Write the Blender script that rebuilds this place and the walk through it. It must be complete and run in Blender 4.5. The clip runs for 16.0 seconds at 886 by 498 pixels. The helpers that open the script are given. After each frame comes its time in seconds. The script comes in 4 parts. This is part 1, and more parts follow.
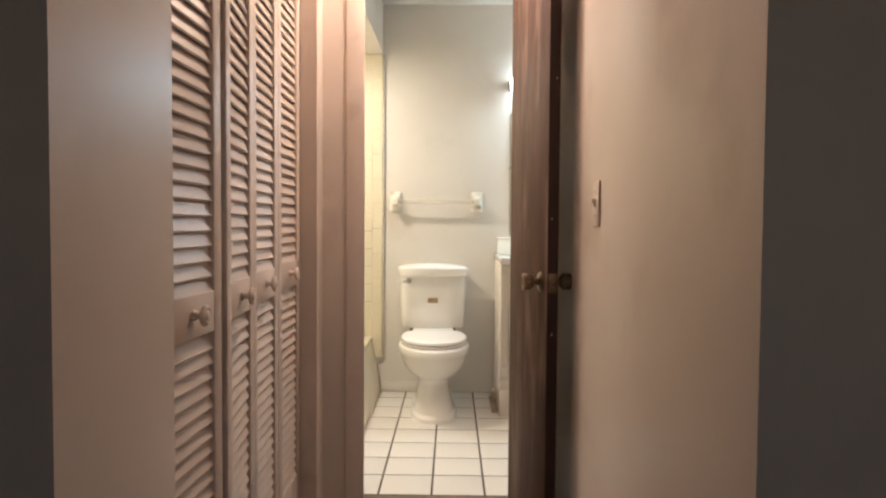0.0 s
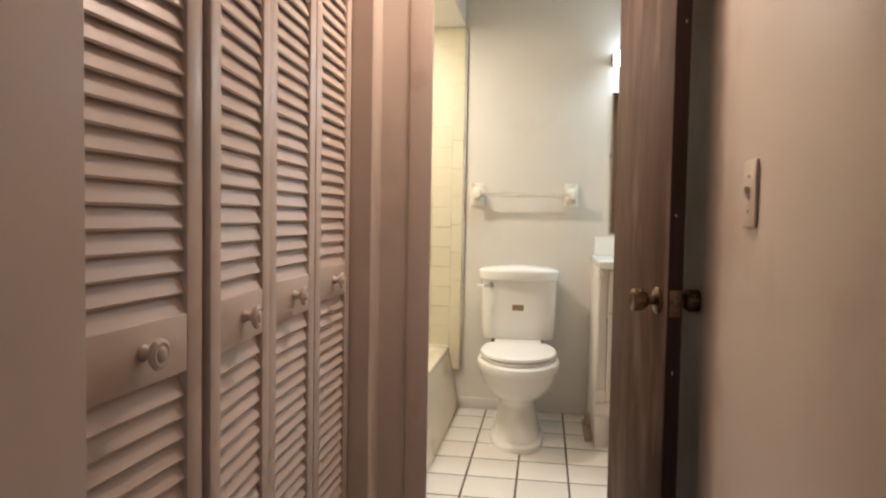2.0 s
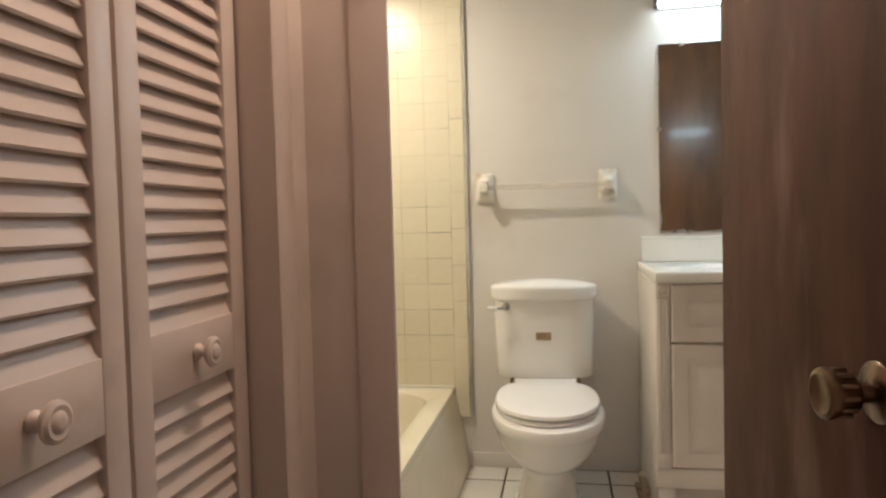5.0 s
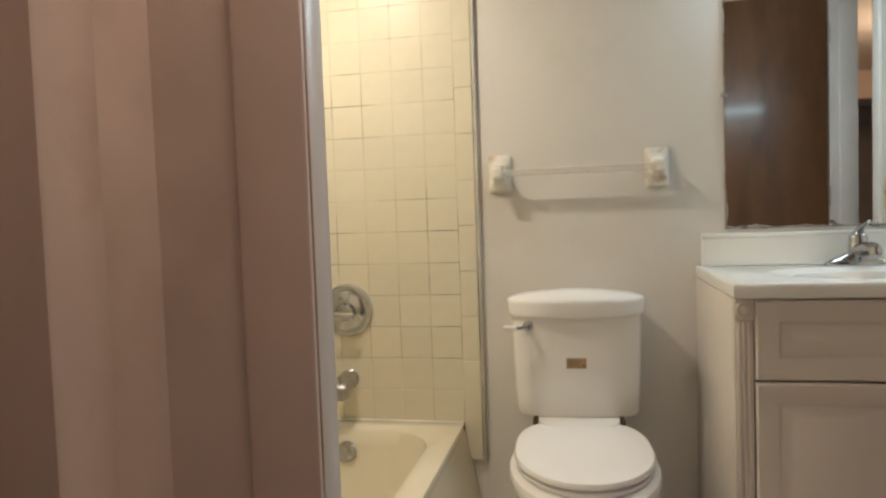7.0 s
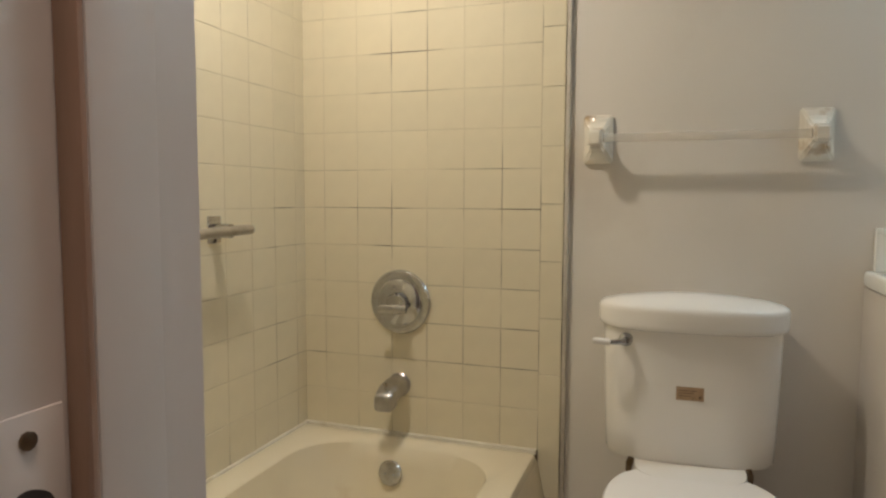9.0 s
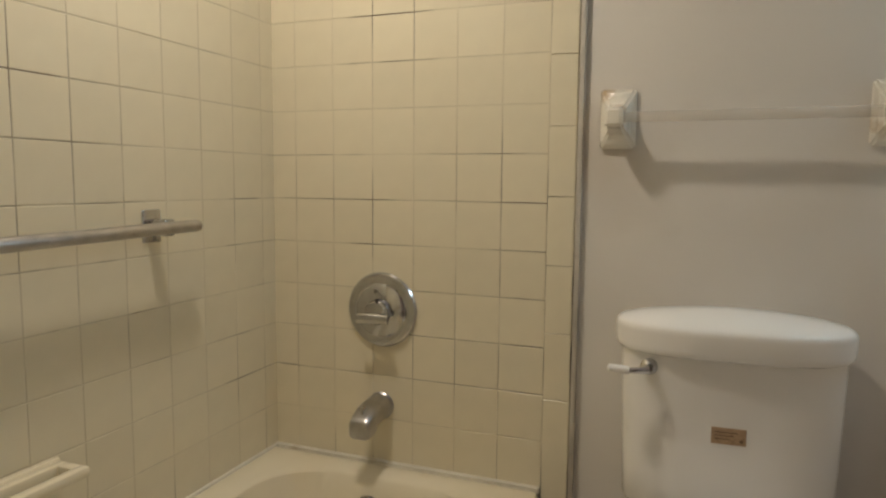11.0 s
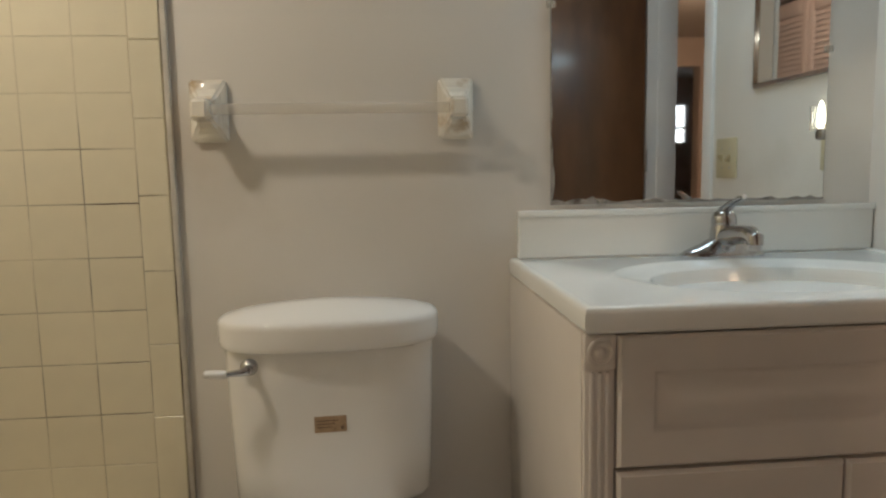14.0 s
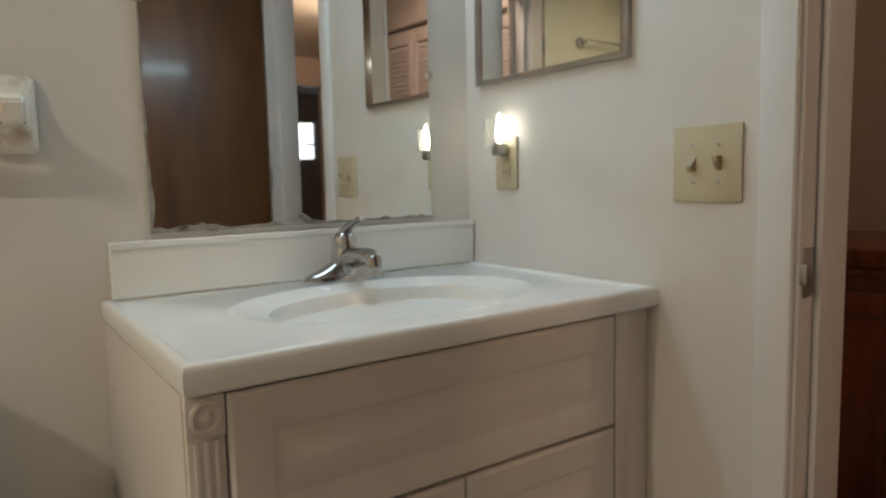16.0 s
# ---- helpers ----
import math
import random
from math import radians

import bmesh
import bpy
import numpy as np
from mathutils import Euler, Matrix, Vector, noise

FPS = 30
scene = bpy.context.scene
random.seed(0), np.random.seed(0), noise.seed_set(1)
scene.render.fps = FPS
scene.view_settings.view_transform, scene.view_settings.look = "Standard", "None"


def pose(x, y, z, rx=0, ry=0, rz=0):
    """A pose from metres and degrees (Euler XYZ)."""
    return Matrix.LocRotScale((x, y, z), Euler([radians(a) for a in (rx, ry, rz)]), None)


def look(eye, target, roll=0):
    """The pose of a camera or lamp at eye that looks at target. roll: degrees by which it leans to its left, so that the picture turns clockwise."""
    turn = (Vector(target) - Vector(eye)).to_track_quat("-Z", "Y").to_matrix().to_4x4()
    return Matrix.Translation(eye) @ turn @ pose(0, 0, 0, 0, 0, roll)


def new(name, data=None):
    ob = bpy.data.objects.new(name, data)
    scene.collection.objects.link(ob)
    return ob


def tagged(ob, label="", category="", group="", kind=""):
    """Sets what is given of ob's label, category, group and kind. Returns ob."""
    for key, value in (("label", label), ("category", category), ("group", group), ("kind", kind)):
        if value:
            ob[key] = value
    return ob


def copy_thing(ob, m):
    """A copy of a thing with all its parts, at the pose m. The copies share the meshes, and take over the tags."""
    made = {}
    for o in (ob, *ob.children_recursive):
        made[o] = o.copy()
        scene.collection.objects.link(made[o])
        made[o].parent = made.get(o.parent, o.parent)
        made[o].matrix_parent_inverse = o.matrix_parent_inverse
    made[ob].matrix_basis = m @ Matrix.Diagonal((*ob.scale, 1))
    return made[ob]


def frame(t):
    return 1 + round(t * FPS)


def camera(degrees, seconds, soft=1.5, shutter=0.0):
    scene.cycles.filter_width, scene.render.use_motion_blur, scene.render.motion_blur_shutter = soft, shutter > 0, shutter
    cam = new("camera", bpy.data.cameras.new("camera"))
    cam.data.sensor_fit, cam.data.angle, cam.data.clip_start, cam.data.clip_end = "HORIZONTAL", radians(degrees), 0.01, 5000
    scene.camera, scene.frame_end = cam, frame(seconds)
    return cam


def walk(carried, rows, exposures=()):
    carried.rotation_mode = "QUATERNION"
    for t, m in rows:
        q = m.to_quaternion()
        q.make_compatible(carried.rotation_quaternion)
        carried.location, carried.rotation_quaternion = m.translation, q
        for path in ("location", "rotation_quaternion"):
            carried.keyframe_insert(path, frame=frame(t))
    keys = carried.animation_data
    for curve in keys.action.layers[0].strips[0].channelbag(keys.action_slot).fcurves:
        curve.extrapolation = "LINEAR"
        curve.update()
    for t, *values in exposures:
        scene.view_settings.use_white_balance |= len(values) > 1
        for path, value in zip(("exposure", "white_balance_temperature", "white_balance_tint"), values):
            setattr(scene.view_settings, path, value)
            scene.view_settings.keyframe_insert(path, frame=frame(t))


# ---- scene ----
cam = camera(66.8, 16.0, soft=2.3)
PATH = [
    (0, (0.126, 0.017, 1.039), (0.099, 2.016, 0.965), 0.4),
    (0.5, (0.145, 0.128, 1.042), (0.046, 2.124, 0.961), 0.1),
    (1, (0.172, 0.254, 1.041), (-0.026, 2.242, 0.958), 0.4),
    (1.5, (0.169, 0.353, 1.035), (-0.117, 2.330, 0.948), 0.6),
    (2, (0.143, 0.501, 1.042), (-0.156, 2.476, 0.951), 1.0),
    (2.5, (0.122, 0.636, 1.041), (-0.197, 2.608, 0.95), 0.7),
    (3, (0.125, 0.791, 1.037), (-0.241, 2.755, 0.945), 0.1),
    (3.5, (0.138, 0.948, 1.043), (-0.283, 2.902, 0.956), -0.4),
    (4, (0.135, 1.094, 1.032), (-0.297, 3.045, 0.945), -0.7),
    (4.5, (0.098, 1.229, 1.044), (-0.272, 3.193, 0.957), -0.7),
    (5, (0.094, 1.355, 1.046), (-0.259, 3.330, 0.960), -1.5),
    (7.5, (0.029, 2.042, 1.045), (-0.397, 3.991, 0.93), -2.0),
    (8, (0.018, 2.149, 1.045), (-0.447, 4.091, 0.909), -1.7),
    (8.5, (0.012, 2.274, 1.044), (-0.573, 4.186, 0.9), -0.6),
    (9, (-0.017, 2.371, 1.028), (-0.680, 4.252, 0.872), 0.2),
    (9.5, (-0.054, 2.477, 1.029), (-0.774, 4.333, 0.855), 0.7),
    (12, (-0.027, 2.703, 1.045), (-0.701, 4.573, 0.824), 0.3),
    (12.5, (0.005, 2.707, 1.043), (-0.427, 4.648, 0.821), 0.3),
    (13, (0.038, 2.714, 1.046), (-0.170, 4.690, 0.817), -0.1),
    (13.5, (0.075, 2.724, 1.045), (0.038, 4.711, 0.814), -0.8),
    (14, (0.125, 2.738, 1.044), (0.293, 4.718, 0.818), -1.1),
    (14.5, (0.168, 2.749, 1.042), (0.596, 4.690, 0.817), -1.0),
    (15, (0.194, 2.767, 1.045), (0.842, 4.646, 0.822), -1.1),
    (15.5, (0.205, 2.810, 1.049), (1.092, 4.590, 0.834), -1.1),
    (16, (0.214, 2.855, 1.055), (1.354, 4.486, 0.851), -1.3),
]
EXPOSURES = [(0, 0.32), (2.5, 0.08), (5, -0.19), (7.5, -0.55), (9, -0.80), (12, -1.06), (14, -1.03), (16, -0.96)]
walk(cam, [(t, look(eye, target, roll)) for t, eye, target, roll in PATH], EXPOSURES)

# ---- world and light ----
world = bpy.data.worlds.new("sky_world")
scene.world = world
world.use_nodes = True
wn = world.node_tree
sky = wn.nodes.new("ShaderNodeTexSky")
sky.sky_type, sky.sun_disc = "NISHITA", False
sky.sun_elevation, sky.sun_rotation = radians(40), radians(200)
wn.links.new(sky.outputs[0], wn.nodes["Background"].inputs["Color"])
wn.nodes["Background"].inputs["Strength"].default_value = 0.08


def area_lamp(name, place, target, size, watts, colour, size_y=None):
    data = bpy.data.lights.new(name, "AREA")
    data.shape, data.size, data.energy, data.color = ("RECTANGLE" if size_y else "DISK"), size, watts, colour
    if size_y:
        data.size_y = size_y
    ob = new(name, data)
    ob.matrix_world = look(place, target)
    return ob


WARM, COOL, AMBER = (1.0, 0.895, 0.745), (0.60, 0.85, 1.0), (1.0, 0.79, 0.655)
area_lamp("soffit_lamp", (-0.74, 3.53, 2.05), (-0.56, 3.54, 0), 0.09, 15.2, WARM)
area_lamp("vanity_lamp", (0.79, 4.02, 1.877), (0.79, 3.35, 0.95), 0.60, 5.2, COOL, 0.06)
area_lamp("hall_lamp", (0.06, 2.33, 2.25), (0.03, 2.24, 0), 0.22, 10.9, AMBER)
area_lamp("room_window_light", (0.50, -2.66, 1.5), (0.30, 0, 1.3), 1.0, 1.35, (0.85, 0.92, 1.0), 1.1)
side_data = bpy.data.lights.new("side_room_lamp", "POINT")
side_data.energy, side_data.color, side_data.shadow_soft_size = 58.0, (1.0, 0.68, 0.45), 0.10
new("side_room_lamp", side_data).location = (2.6, 1.0, 2.16)

# ---- materials ----


def mat(name, col, rough=0.5, metal=0.0, var=0.06, scale=6.0, bump=0.02, bscale=90.0, stain=None, amount=0.0, sscale=3.0,
        stretch=(1, 1, 1), piece=0.0, coat=0.0, ior=1.45):
    m = bpy.data.materials.new(name)
    m.use_nodes = True
    t = m.node_tree
    p = t.nodes["Principled BSDF"]
    co = t.nodes.new("ShaderNodeTexCoord")
    mp = t.nodes.new("ShaderNodeMapping")
    mp.inputs["Scale"].default_value = stretch
    t.links.new(co.outputs["Object"], mp.inputs["Vector"])

    def noise_tex(s, detail):
        n = t.nodes.new("ShaderNodeTexNoise")
        n.inputs["Scale"].default_value, n.inputs["Detail"].default_value = s, detail
        t.links.new(mp.outputs["Vector"], n.inputs["Vector"])
        return n

    def mix(fac, a, b):
        n = t.nodes.new("ShaderNodeMix")
        n.data_type = "RGBA"
        for sock, v in ((n.inputs[0], fac), (n.inputs[6], a), (n.inputs[7], b)):
            if isinstance(v, (tuple, float, int)):
                sock.default_value = v
            else:
                t.links.new(v, sock)
        return n.outputs[2]

    def ramp(src, lo, hi):
        n = t.nodes.new("ShaderNodeMapRange")
        n.inputs["From Min"].default_value, n.inputs["From Max"].default_value = lo, hi
        t.links.new(src, n.inputs["Value"])
        return n.outputs["Result"]

    a = tuple(min(1, c * (1 - var)) for c in col) + (1,)
    b = tuple(min(1, c * (1 + var)) for c in col) + (1,)
    colour = mix(ramp(noise_tex(scale, 4).outputs["Fac"], 0.3, 0.7), a, b)
    if stain:
        s = ramp(noise_tex(sscale, 6).outputs["Fac"], 0.62 - 0.3 * amount, 0.78 - 0.2 * amount)
        colour = mix(s, colour, tuple(stain) + (1,))
    if piece:
        info = t.nodes.new("ShaderNodeObjectInfo")
        hs = t.nodes.new("ShaderNodeHueSaturation")
        t.links.new(ramp(info.outputs["Random"], 0, 1), hs.inputs["Value"])
        r = hs.inputs["Value"].links[0].from_node
        r.inputs["To Min"].default_value, r.inputs["To Max"].default_value = 1 - piece, 1 + piece
        t.links.new(colour, hs.inputs["Color"])
        colour = hs.outputs["Color"]
    t.links.new(colour, p.inputs["Base Color"])
    rr = t.nodes.new("ShaderNodeMapRange")
    rr.inputs["To Min"].default_value, rr.inputs["To Max"].default_value = max(0.02, rough * 0.82), min(1, rough * 1.18)
    t.links.new(noise_tex(scale * 3, 5).outputs["Fac"], rr.inputs["Value"])
    t.links.new(rr.outputs["Result"], p.inputs["Roughness"])
    p.inputs["Metallic"].default_value = metal
    p.inputs["IOR"].default_value = ior
    p.inputs["Coat Weight"].default_value = coat
    p.inputs["Coat Roughness"].default_value = 0.12
    if bump:
        bn = t.nodes.new("ShaderNodeBump")
        bn.inputs["Strength"].default_value, bn.inputs["Distance"].default_value = bump * 5, 0.002
        t.links.new(noise_tex(bscale, 6).outputs["Fac"], bn.inputs["Height"])
        t.links.new(bn.outputs["Normal"], p.inputs["Normal"])
    return m


def glow(name, col, strength):
    m = bpy.data.materials.new(name)
    m.use_nodes = True
    p = m.node_tree.nodes["Principled BSDF"]
    p.inputs["Base Color"].default_value = (0.9, 0.9, 0.9, 1)
    p.inputs["Emission Color"].default_value = tuple(col) + (1,)
    p.inputs["Emission Strength"].default_value = strength
    return m


BATH_PAINT = mat("bath_wall_paint", (0.74, 0.70, 0.65), 0.45, var=0.03, scale=2.5, bump=0.03, bscale=60, stain=(0.62, 0.56, 0.49), amount=0.15, sscale=1.7)
HALL_PAINT = mat("hall_wall_paint", (0.70, 0.60, 0.53), 0.38, var=0.04, scale=2.2, bump=0.04, bscale=55, stain=(0.56, 0.46, 0.39), amount=0.16, sscale=2.3)
TRIM_PAINT = mat("trim_paint", (0.70, 0.59, 0.52), 0.42, var=0.04, scale=5, bump=0.02, bscale=40, stain=(0.55, 0.44, 0.37), amount=0.10, sscale=6)
DOORFRAME_WHITE = mat("door_frame_white_paint", (0.74, 0.71, 0.69), 0.35, var=0.04, scale=5, bump=0.02, bscale=40)
RAW_EDGE = mat("stop_edge_bare_wood", (0.37, 0.245, 0.18), 0.6, var=0.2, scale=9, stretch=(6, 6, 0.6), stain=(0.66, 0.60, 0.56), amount=0.2, sscale=5)
CEIL_PAINT = mat("ceiling_paint", (0.78, 0.75, 0.71), 0.8, var=0.03, bump=0.08, bscale=45)
TILE = mat("cream_glazed_tile", (0.74, 0.675, 0.52), 0.30, var=0.03, scale=14, bump=0.006, bscale=18, piece=0.022)
GROUT = mat("stained_tile_grout", (0.64, 0.58, 0.445), 0.7, var=0.10, scale=6, bump=0.03, bscale=200, stain=(0.075, 0.046, 0.024), amount=0.37, sscale=5.2)
FLOOR_TILE = mat("white_floor_tile", (0.78, 0.75, 0.70), 0.34, var=0.03, scale=3, bump=0, piece=0.03, stain=(0.70, 0.66, 0.59), amount=0.03, sscale=2.5)
FLOOR_GROUT = mat("dark_floor_grout", (0.085, 0.068, 0.055), 0.95, var=0.3, scale=12, bump=0.06, bscale=150)
CARPET = mat("brown_carpet", (0.20, 0.15, 0.12), 0.95, var=0.2, scale=30, bump=0.2, bscale=500)
PORCELAIN = mat("white_porcelain", (0.84, 0.82, 0.79), 0.08, var=0.015, scale=3, bump=0)
TUB_ENAMEL = mat("cream_tub_enamel", (0.78, 0.71, 0.55), 0.14, var=0.04, scale=4, bump=0.004, bscale=14, stain=(0.62, 0.50, 0.33), amount=0.08, sscale=4)
SEAT_PLASTIC = mat("white_seat_plastic", (0.86, 0.84, 0.82), 0.22, var=0.01, bump=0)
CERAMIC = mat("ivory_ceramic", (0.80, 0.755, 0.67), 0.18, var=0.05, scale=20, bump=0.006, bscale=40, stain=(0.50, 0.38, 0.25), amount=0.20, sscale=22)
CHROME = mat("worn_chrome", (0.52, 0.52, 0.53), 0.14, 1.0, var=0.12, scale=25, bump=0.004, bscale=120, stain=(0.38, 0.37, 0.36), amount=0.15, sscale=30)
DULL_CHROME = mat("dull_chrome", (0.46, 0.45, 0.45), 0.30, 1.0, var=0.15, scale=30, bump=0.01, bscale=100)
MARBLE = mat("cultured_marble_top", (0.87, 0.87, 0.84), 0.13, var=0.02, scale=4, bump=0)
VANITY_PAINT = mat("vanity_white_thermofoil", (0.70, 0.645, 0.59), 0.36, var=0.03, scale=6, bump=0.008, bscale=60)
# near-black colour in place of shade in gaps and holes; also the valve indicator
DARK_GAP = mat("dark_recess", (0.05, 0.04, 0.035), 0.9, bump=0)
WOOD_DOOR = mat("worn_brown_door_wood", (0.088, 0.042, 0.028), 0.62, var=0.25, scale=5, stretch=(3.0, 3.0, 0.75), bump=0.02, bscale=60, stain=(0.21, 0.132, 0.105), amount=0.38, sscale=3.2, ior=1.3)
WOOD_GLOSSY = mat("varnished_brown_door_wood", (0.145, 0.066, 0.030), 0.34, var=0.22, scale=5, stretch=(2, 2, 0.7), bump=0.01, bscale=60, stain=(0.085, 0.038, 0.022), amount=0.35, sscale=3, coat=0.25)
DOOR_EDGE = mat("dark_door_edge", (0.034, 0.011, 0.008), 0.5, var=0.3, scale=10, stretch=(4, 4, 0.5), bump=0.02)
BRASS = mat("antique_brass", (0.20, 0.145, 0.10), 0.30, 1.0, var=0.3, scale=30, bump=0.01, bscale=80, stain=(0.10, 0.075, 0.055), amount=0.4, sscale=25)
IVORY = mat("ivory_switch_plastic", (0.60, 0.53, 0.36), 0.35, var=0.03, scale=12, bump=0.004)
SWITCH_PINK = mat("painted_switch_plate", (0.74, 0.63, 0.55), 0.35, var=0.03, bump=0.004)
MIRROR = mat("mirror_silver", (0.86, 0.88, 0.87), 0.02, 1.0, var=0.01, bump=0)
MIRROR_EDGE = mat("corroded_mirror_edge", (0.34, 0.31, 0.28), 0.6, var=0.3, scale=45, bump=0, stain=(0.10, 0.075, 0.06), amount=0.42, sscale=28)
LABEL_TAN = mat("tan_paper_label", (0.42, 0.29, 0.18), 0.7, var=0.12, scale=90, bump=0, stain=(0.25, 0.16, 0.10), amount=0.3, sscale=120)
LABEL_DARK = mat("label_print", (0.17, 0.11, 0.07), 0.7, bump=0)
RED_WOOD = mat("red_brown_cabinet_wood", (0.21, 0.060, 0.028), 0.32, var=0.3, scale=6, stretch=(4, 4, 0.5), bump=0.01, stain=(0.09, 0.026, 0.016), amount=0.35, sscale=4, coat=0.3)
SCRAP_WOOD = mat("water_stained_wood", (0.42, 0.34, 0.25), 0.8, var=0.25, scale=20, bump=0.06, stain=(0.17, 0.11, 0.07), amount=0.45, sscale=18)
EDGE_GREY = mat("grey_edge_strip", (0.55, 0.51, 0.45), 0.7, var=0.15, scale=20, bump=0.05)
WHITE_CAULK = mat("white_caulk", (0.74, 0.71, 0.62), 0.5, var=0.08, scale=12, bump=0.02, stain=(0.45, 0.37, 0.26), amount=0.2, sscale=8)
TOGGLE = mat("worn_brown_toggle", (0.44, 0.35, 0.21), 0.4, var=0.1, scale=30, bump=0)
LAMP_GLASS = glow("lit_frosted_glass", (0.74, 0.90, 1.0), 10.0)
HALL_GLASS = glow("lit_amber_glass", (1.0, 0.7, 0.45), 6.0)
SOFFIT_GLASS = glow("lit_warm_lens", (1.0, 0.8, 0.55), 10.0)
BULB = glow("lit_night_bulb", (1.0, 0.95, 0.78), 22.0)
DAY = glow("daylight_backdrop", (0.9, 0.95, 1.0), 6.0)


def clear_glass(name, tint, rough, haze, ior=1.45):
    m = bpy.data.materials.new(name)
    m.use_nodes = True
    t = m.node_tree
    p = t.nodes["Principled BSDF"]
    p.inputs["Base Color"].default_value = tuple(tint) + (1,)
    p.inputs["Roughness"].default_value = rough
    p.inputs["IOR"].default_value = ior
    p.inputs["Transmission Weight"].default_value = haze
    return m


ACRYLIC = clear_glass("cloudy_clear_acrylic", (0.93, 0.90, 0.85), 0.16, 0.80, 1.15)
NIGHT_SHADE = clear_glass("clear_plastic_shade", (0.95, 0.95, 0.93), 0.05, 0.92)

# ---- mesh helpers ----


def bx(bm, x0, x1, y0, y1, z0, z1):
    v = [bm.verts.new((x, y, z)) for x in (x0, x1) for y in (y0, y1) for z in (z0, z1)]
    for f in ((0, 1, 3, 2), (4, 6, 7, 5), (0, 4, 5, 1), (2, 3, 7, 6), (0, 2, 6, 4), (1, 5, 7, 3)):
        bm.faces.new([v[i] for i in f])
    return v


def box(x0, x1, y0, y1, z0, z1, bevel=0.0, seg=2):
    bm = bmesh.new()
    bx(bm, x0, x1, y0, y1, z0, z1)
    if bevel:
        bmesh.ops.bevel(bm, geom=bm.edges[:], offset=bevel, segments=seg, profile=0.5, affect="EDGES")
    return bm


def boxes(*many):
    bm = bmesh.new()
    for b in many:
        bx(bm, *b)
    return bm


def loft(rings, cap0=True, cap1=True, smooth=True):
    bm = bmesh.new()
    vs = [[bm.verts.new(p) for p in r] for r in rings]
    n = len(vs[0])
    for a, b in zip(vs, vs[1:]):
        for i in range(n):
            j = (i + 1) % n
            bm.faces.new((a[i], a[j], b[j], b[i])).smooth = smooth
    if cap0:
        bm.faces.new(list(reversed(vs[0])))
    if cap1:
        bm.faces.new(vs[-1])
    bmesh.ops.recalc_face_normals(bm, faces=bm.faces[:])
    return bm


def lathe(profile, n=24, m=None):
    rings = [[(r * math.cos(2 * math.pi * i / n), r * math.sin(2 * math.pi * i / n), z) for i in range(n)] for r, z in profile]
    bm = loft(rings)
    if m is not None:
        bmesh.ops.transform(bm, matrix=m, verts=bm.verts[:])
    return bm


def oval(cx, cy, rx, ry, z, n=48, p=2.0):
    out = []
    for i in range(n):
        a = 2 * math.pi * i / n
        c, s = math.cos(a), math.sin(a)
        out.append((cx + rx * math.copysign(abs(c) ** (2 / p), c), cy + ry * math.copysign(abs(s) ** (2 / p), s), z))
    return out


def tube(points, r, n=12):
    rings = []
    for i, p in enumerate(points):
        a, b = Vector(points[max(0, i - 1)]), Vector(points[min(len(points) - 1, i + 1)])
        q = (b - a).to_track_quat("Z", "Y")
        rad = r[i] if isinstance(r, (list, tuple)) else r
        rings.append([Vector(p) + q @ Vector((rad * math.cos(2 * math.pi * k / n), rad * math.sin(2 * math.pi * k / n), 0)) for k in range(n)])
    return loft(rings)


def joined(*bms):
    out = bmesh.new()
    for b in bms:
        me = bpy.data.meshes.new("tmp")
        b.to_mesh(me)
        out.from_mesh(me)
        bpy.data.meshes.remove(me)
        b.free()
    return out


def mesh_of(name, bm, material):
    me = bpy.data.meshes.new(name)
    bmesh.ops.recalc_face_normals(bm, faces=bm.faces[:])
    bm.to_mesh(me)
    bm.free()
    me.materials.append(material)
    me.set_sharp_from_angle(angle=radians(38))
    return me


def part(name, bm, material, parent, label="", m=None):
    ob = new(name, mesh_of(name, bm, material))
    ob.parent = parent
    if m is not None:
        ob.matrix_basis = m
    if label:
        tagged(ob, label)
    return ob


def thing(name, place, label, category, group="", rz=0):
    ob = new(name)
    ob.empty_display_size = 0.05
    ob.matrix_basis = pose(*place, 0, 0, rz)
    return tagged(ob, label, category, group)


def built(name, bm, material, label, category):
    ob = new(name, mesh_of(name, bm, material))
    return tagged(ob, label, category, kind="structure")


def solid(name, bm, material, place, label, category, group=""):
    ob = new(name, mesh_of(name, bm, material))
    ob.matrix_basis = pose(*place)
    return tagged(ob, label, category, group)


# ---- plan ----
H = 2.370                     # ceilings
XL, XR = -0.355, 0.492          # hall walls
Y0 = 0.815                     # where the hall begins
YF, YI = 2.500, 2.634           # wall between hall and bathroom
YB = 4.145                    # bathroom back wall
XT, XW = -1.091, 1.195          # bathroom side walls
JL = -0.2350                   # face of the left door jamb, set back behind its casing
TUB_X, TUB_Z = -0.303, 0.340
OL, OR = -0.198, 0.400         # bathroom door opening

floor_hall = built("floor_hall", box(-2.1, XW, -2.7, 2.556, -0.1, 0.0), CARPET, "worn brown carpet on the hall floor", "floor")
floor_side = built("floor_side_room", box(1.312, 5.2, -4.4, 4.6, -0.1, 0.0), CARPET, "dark brown carpet in the side room", "floor")
built("floor_side_sill", box(XW, 1.312, 2.83, 3.372, -0.1, 0.0), CARPET, "carpet under the side doorway", "floor")

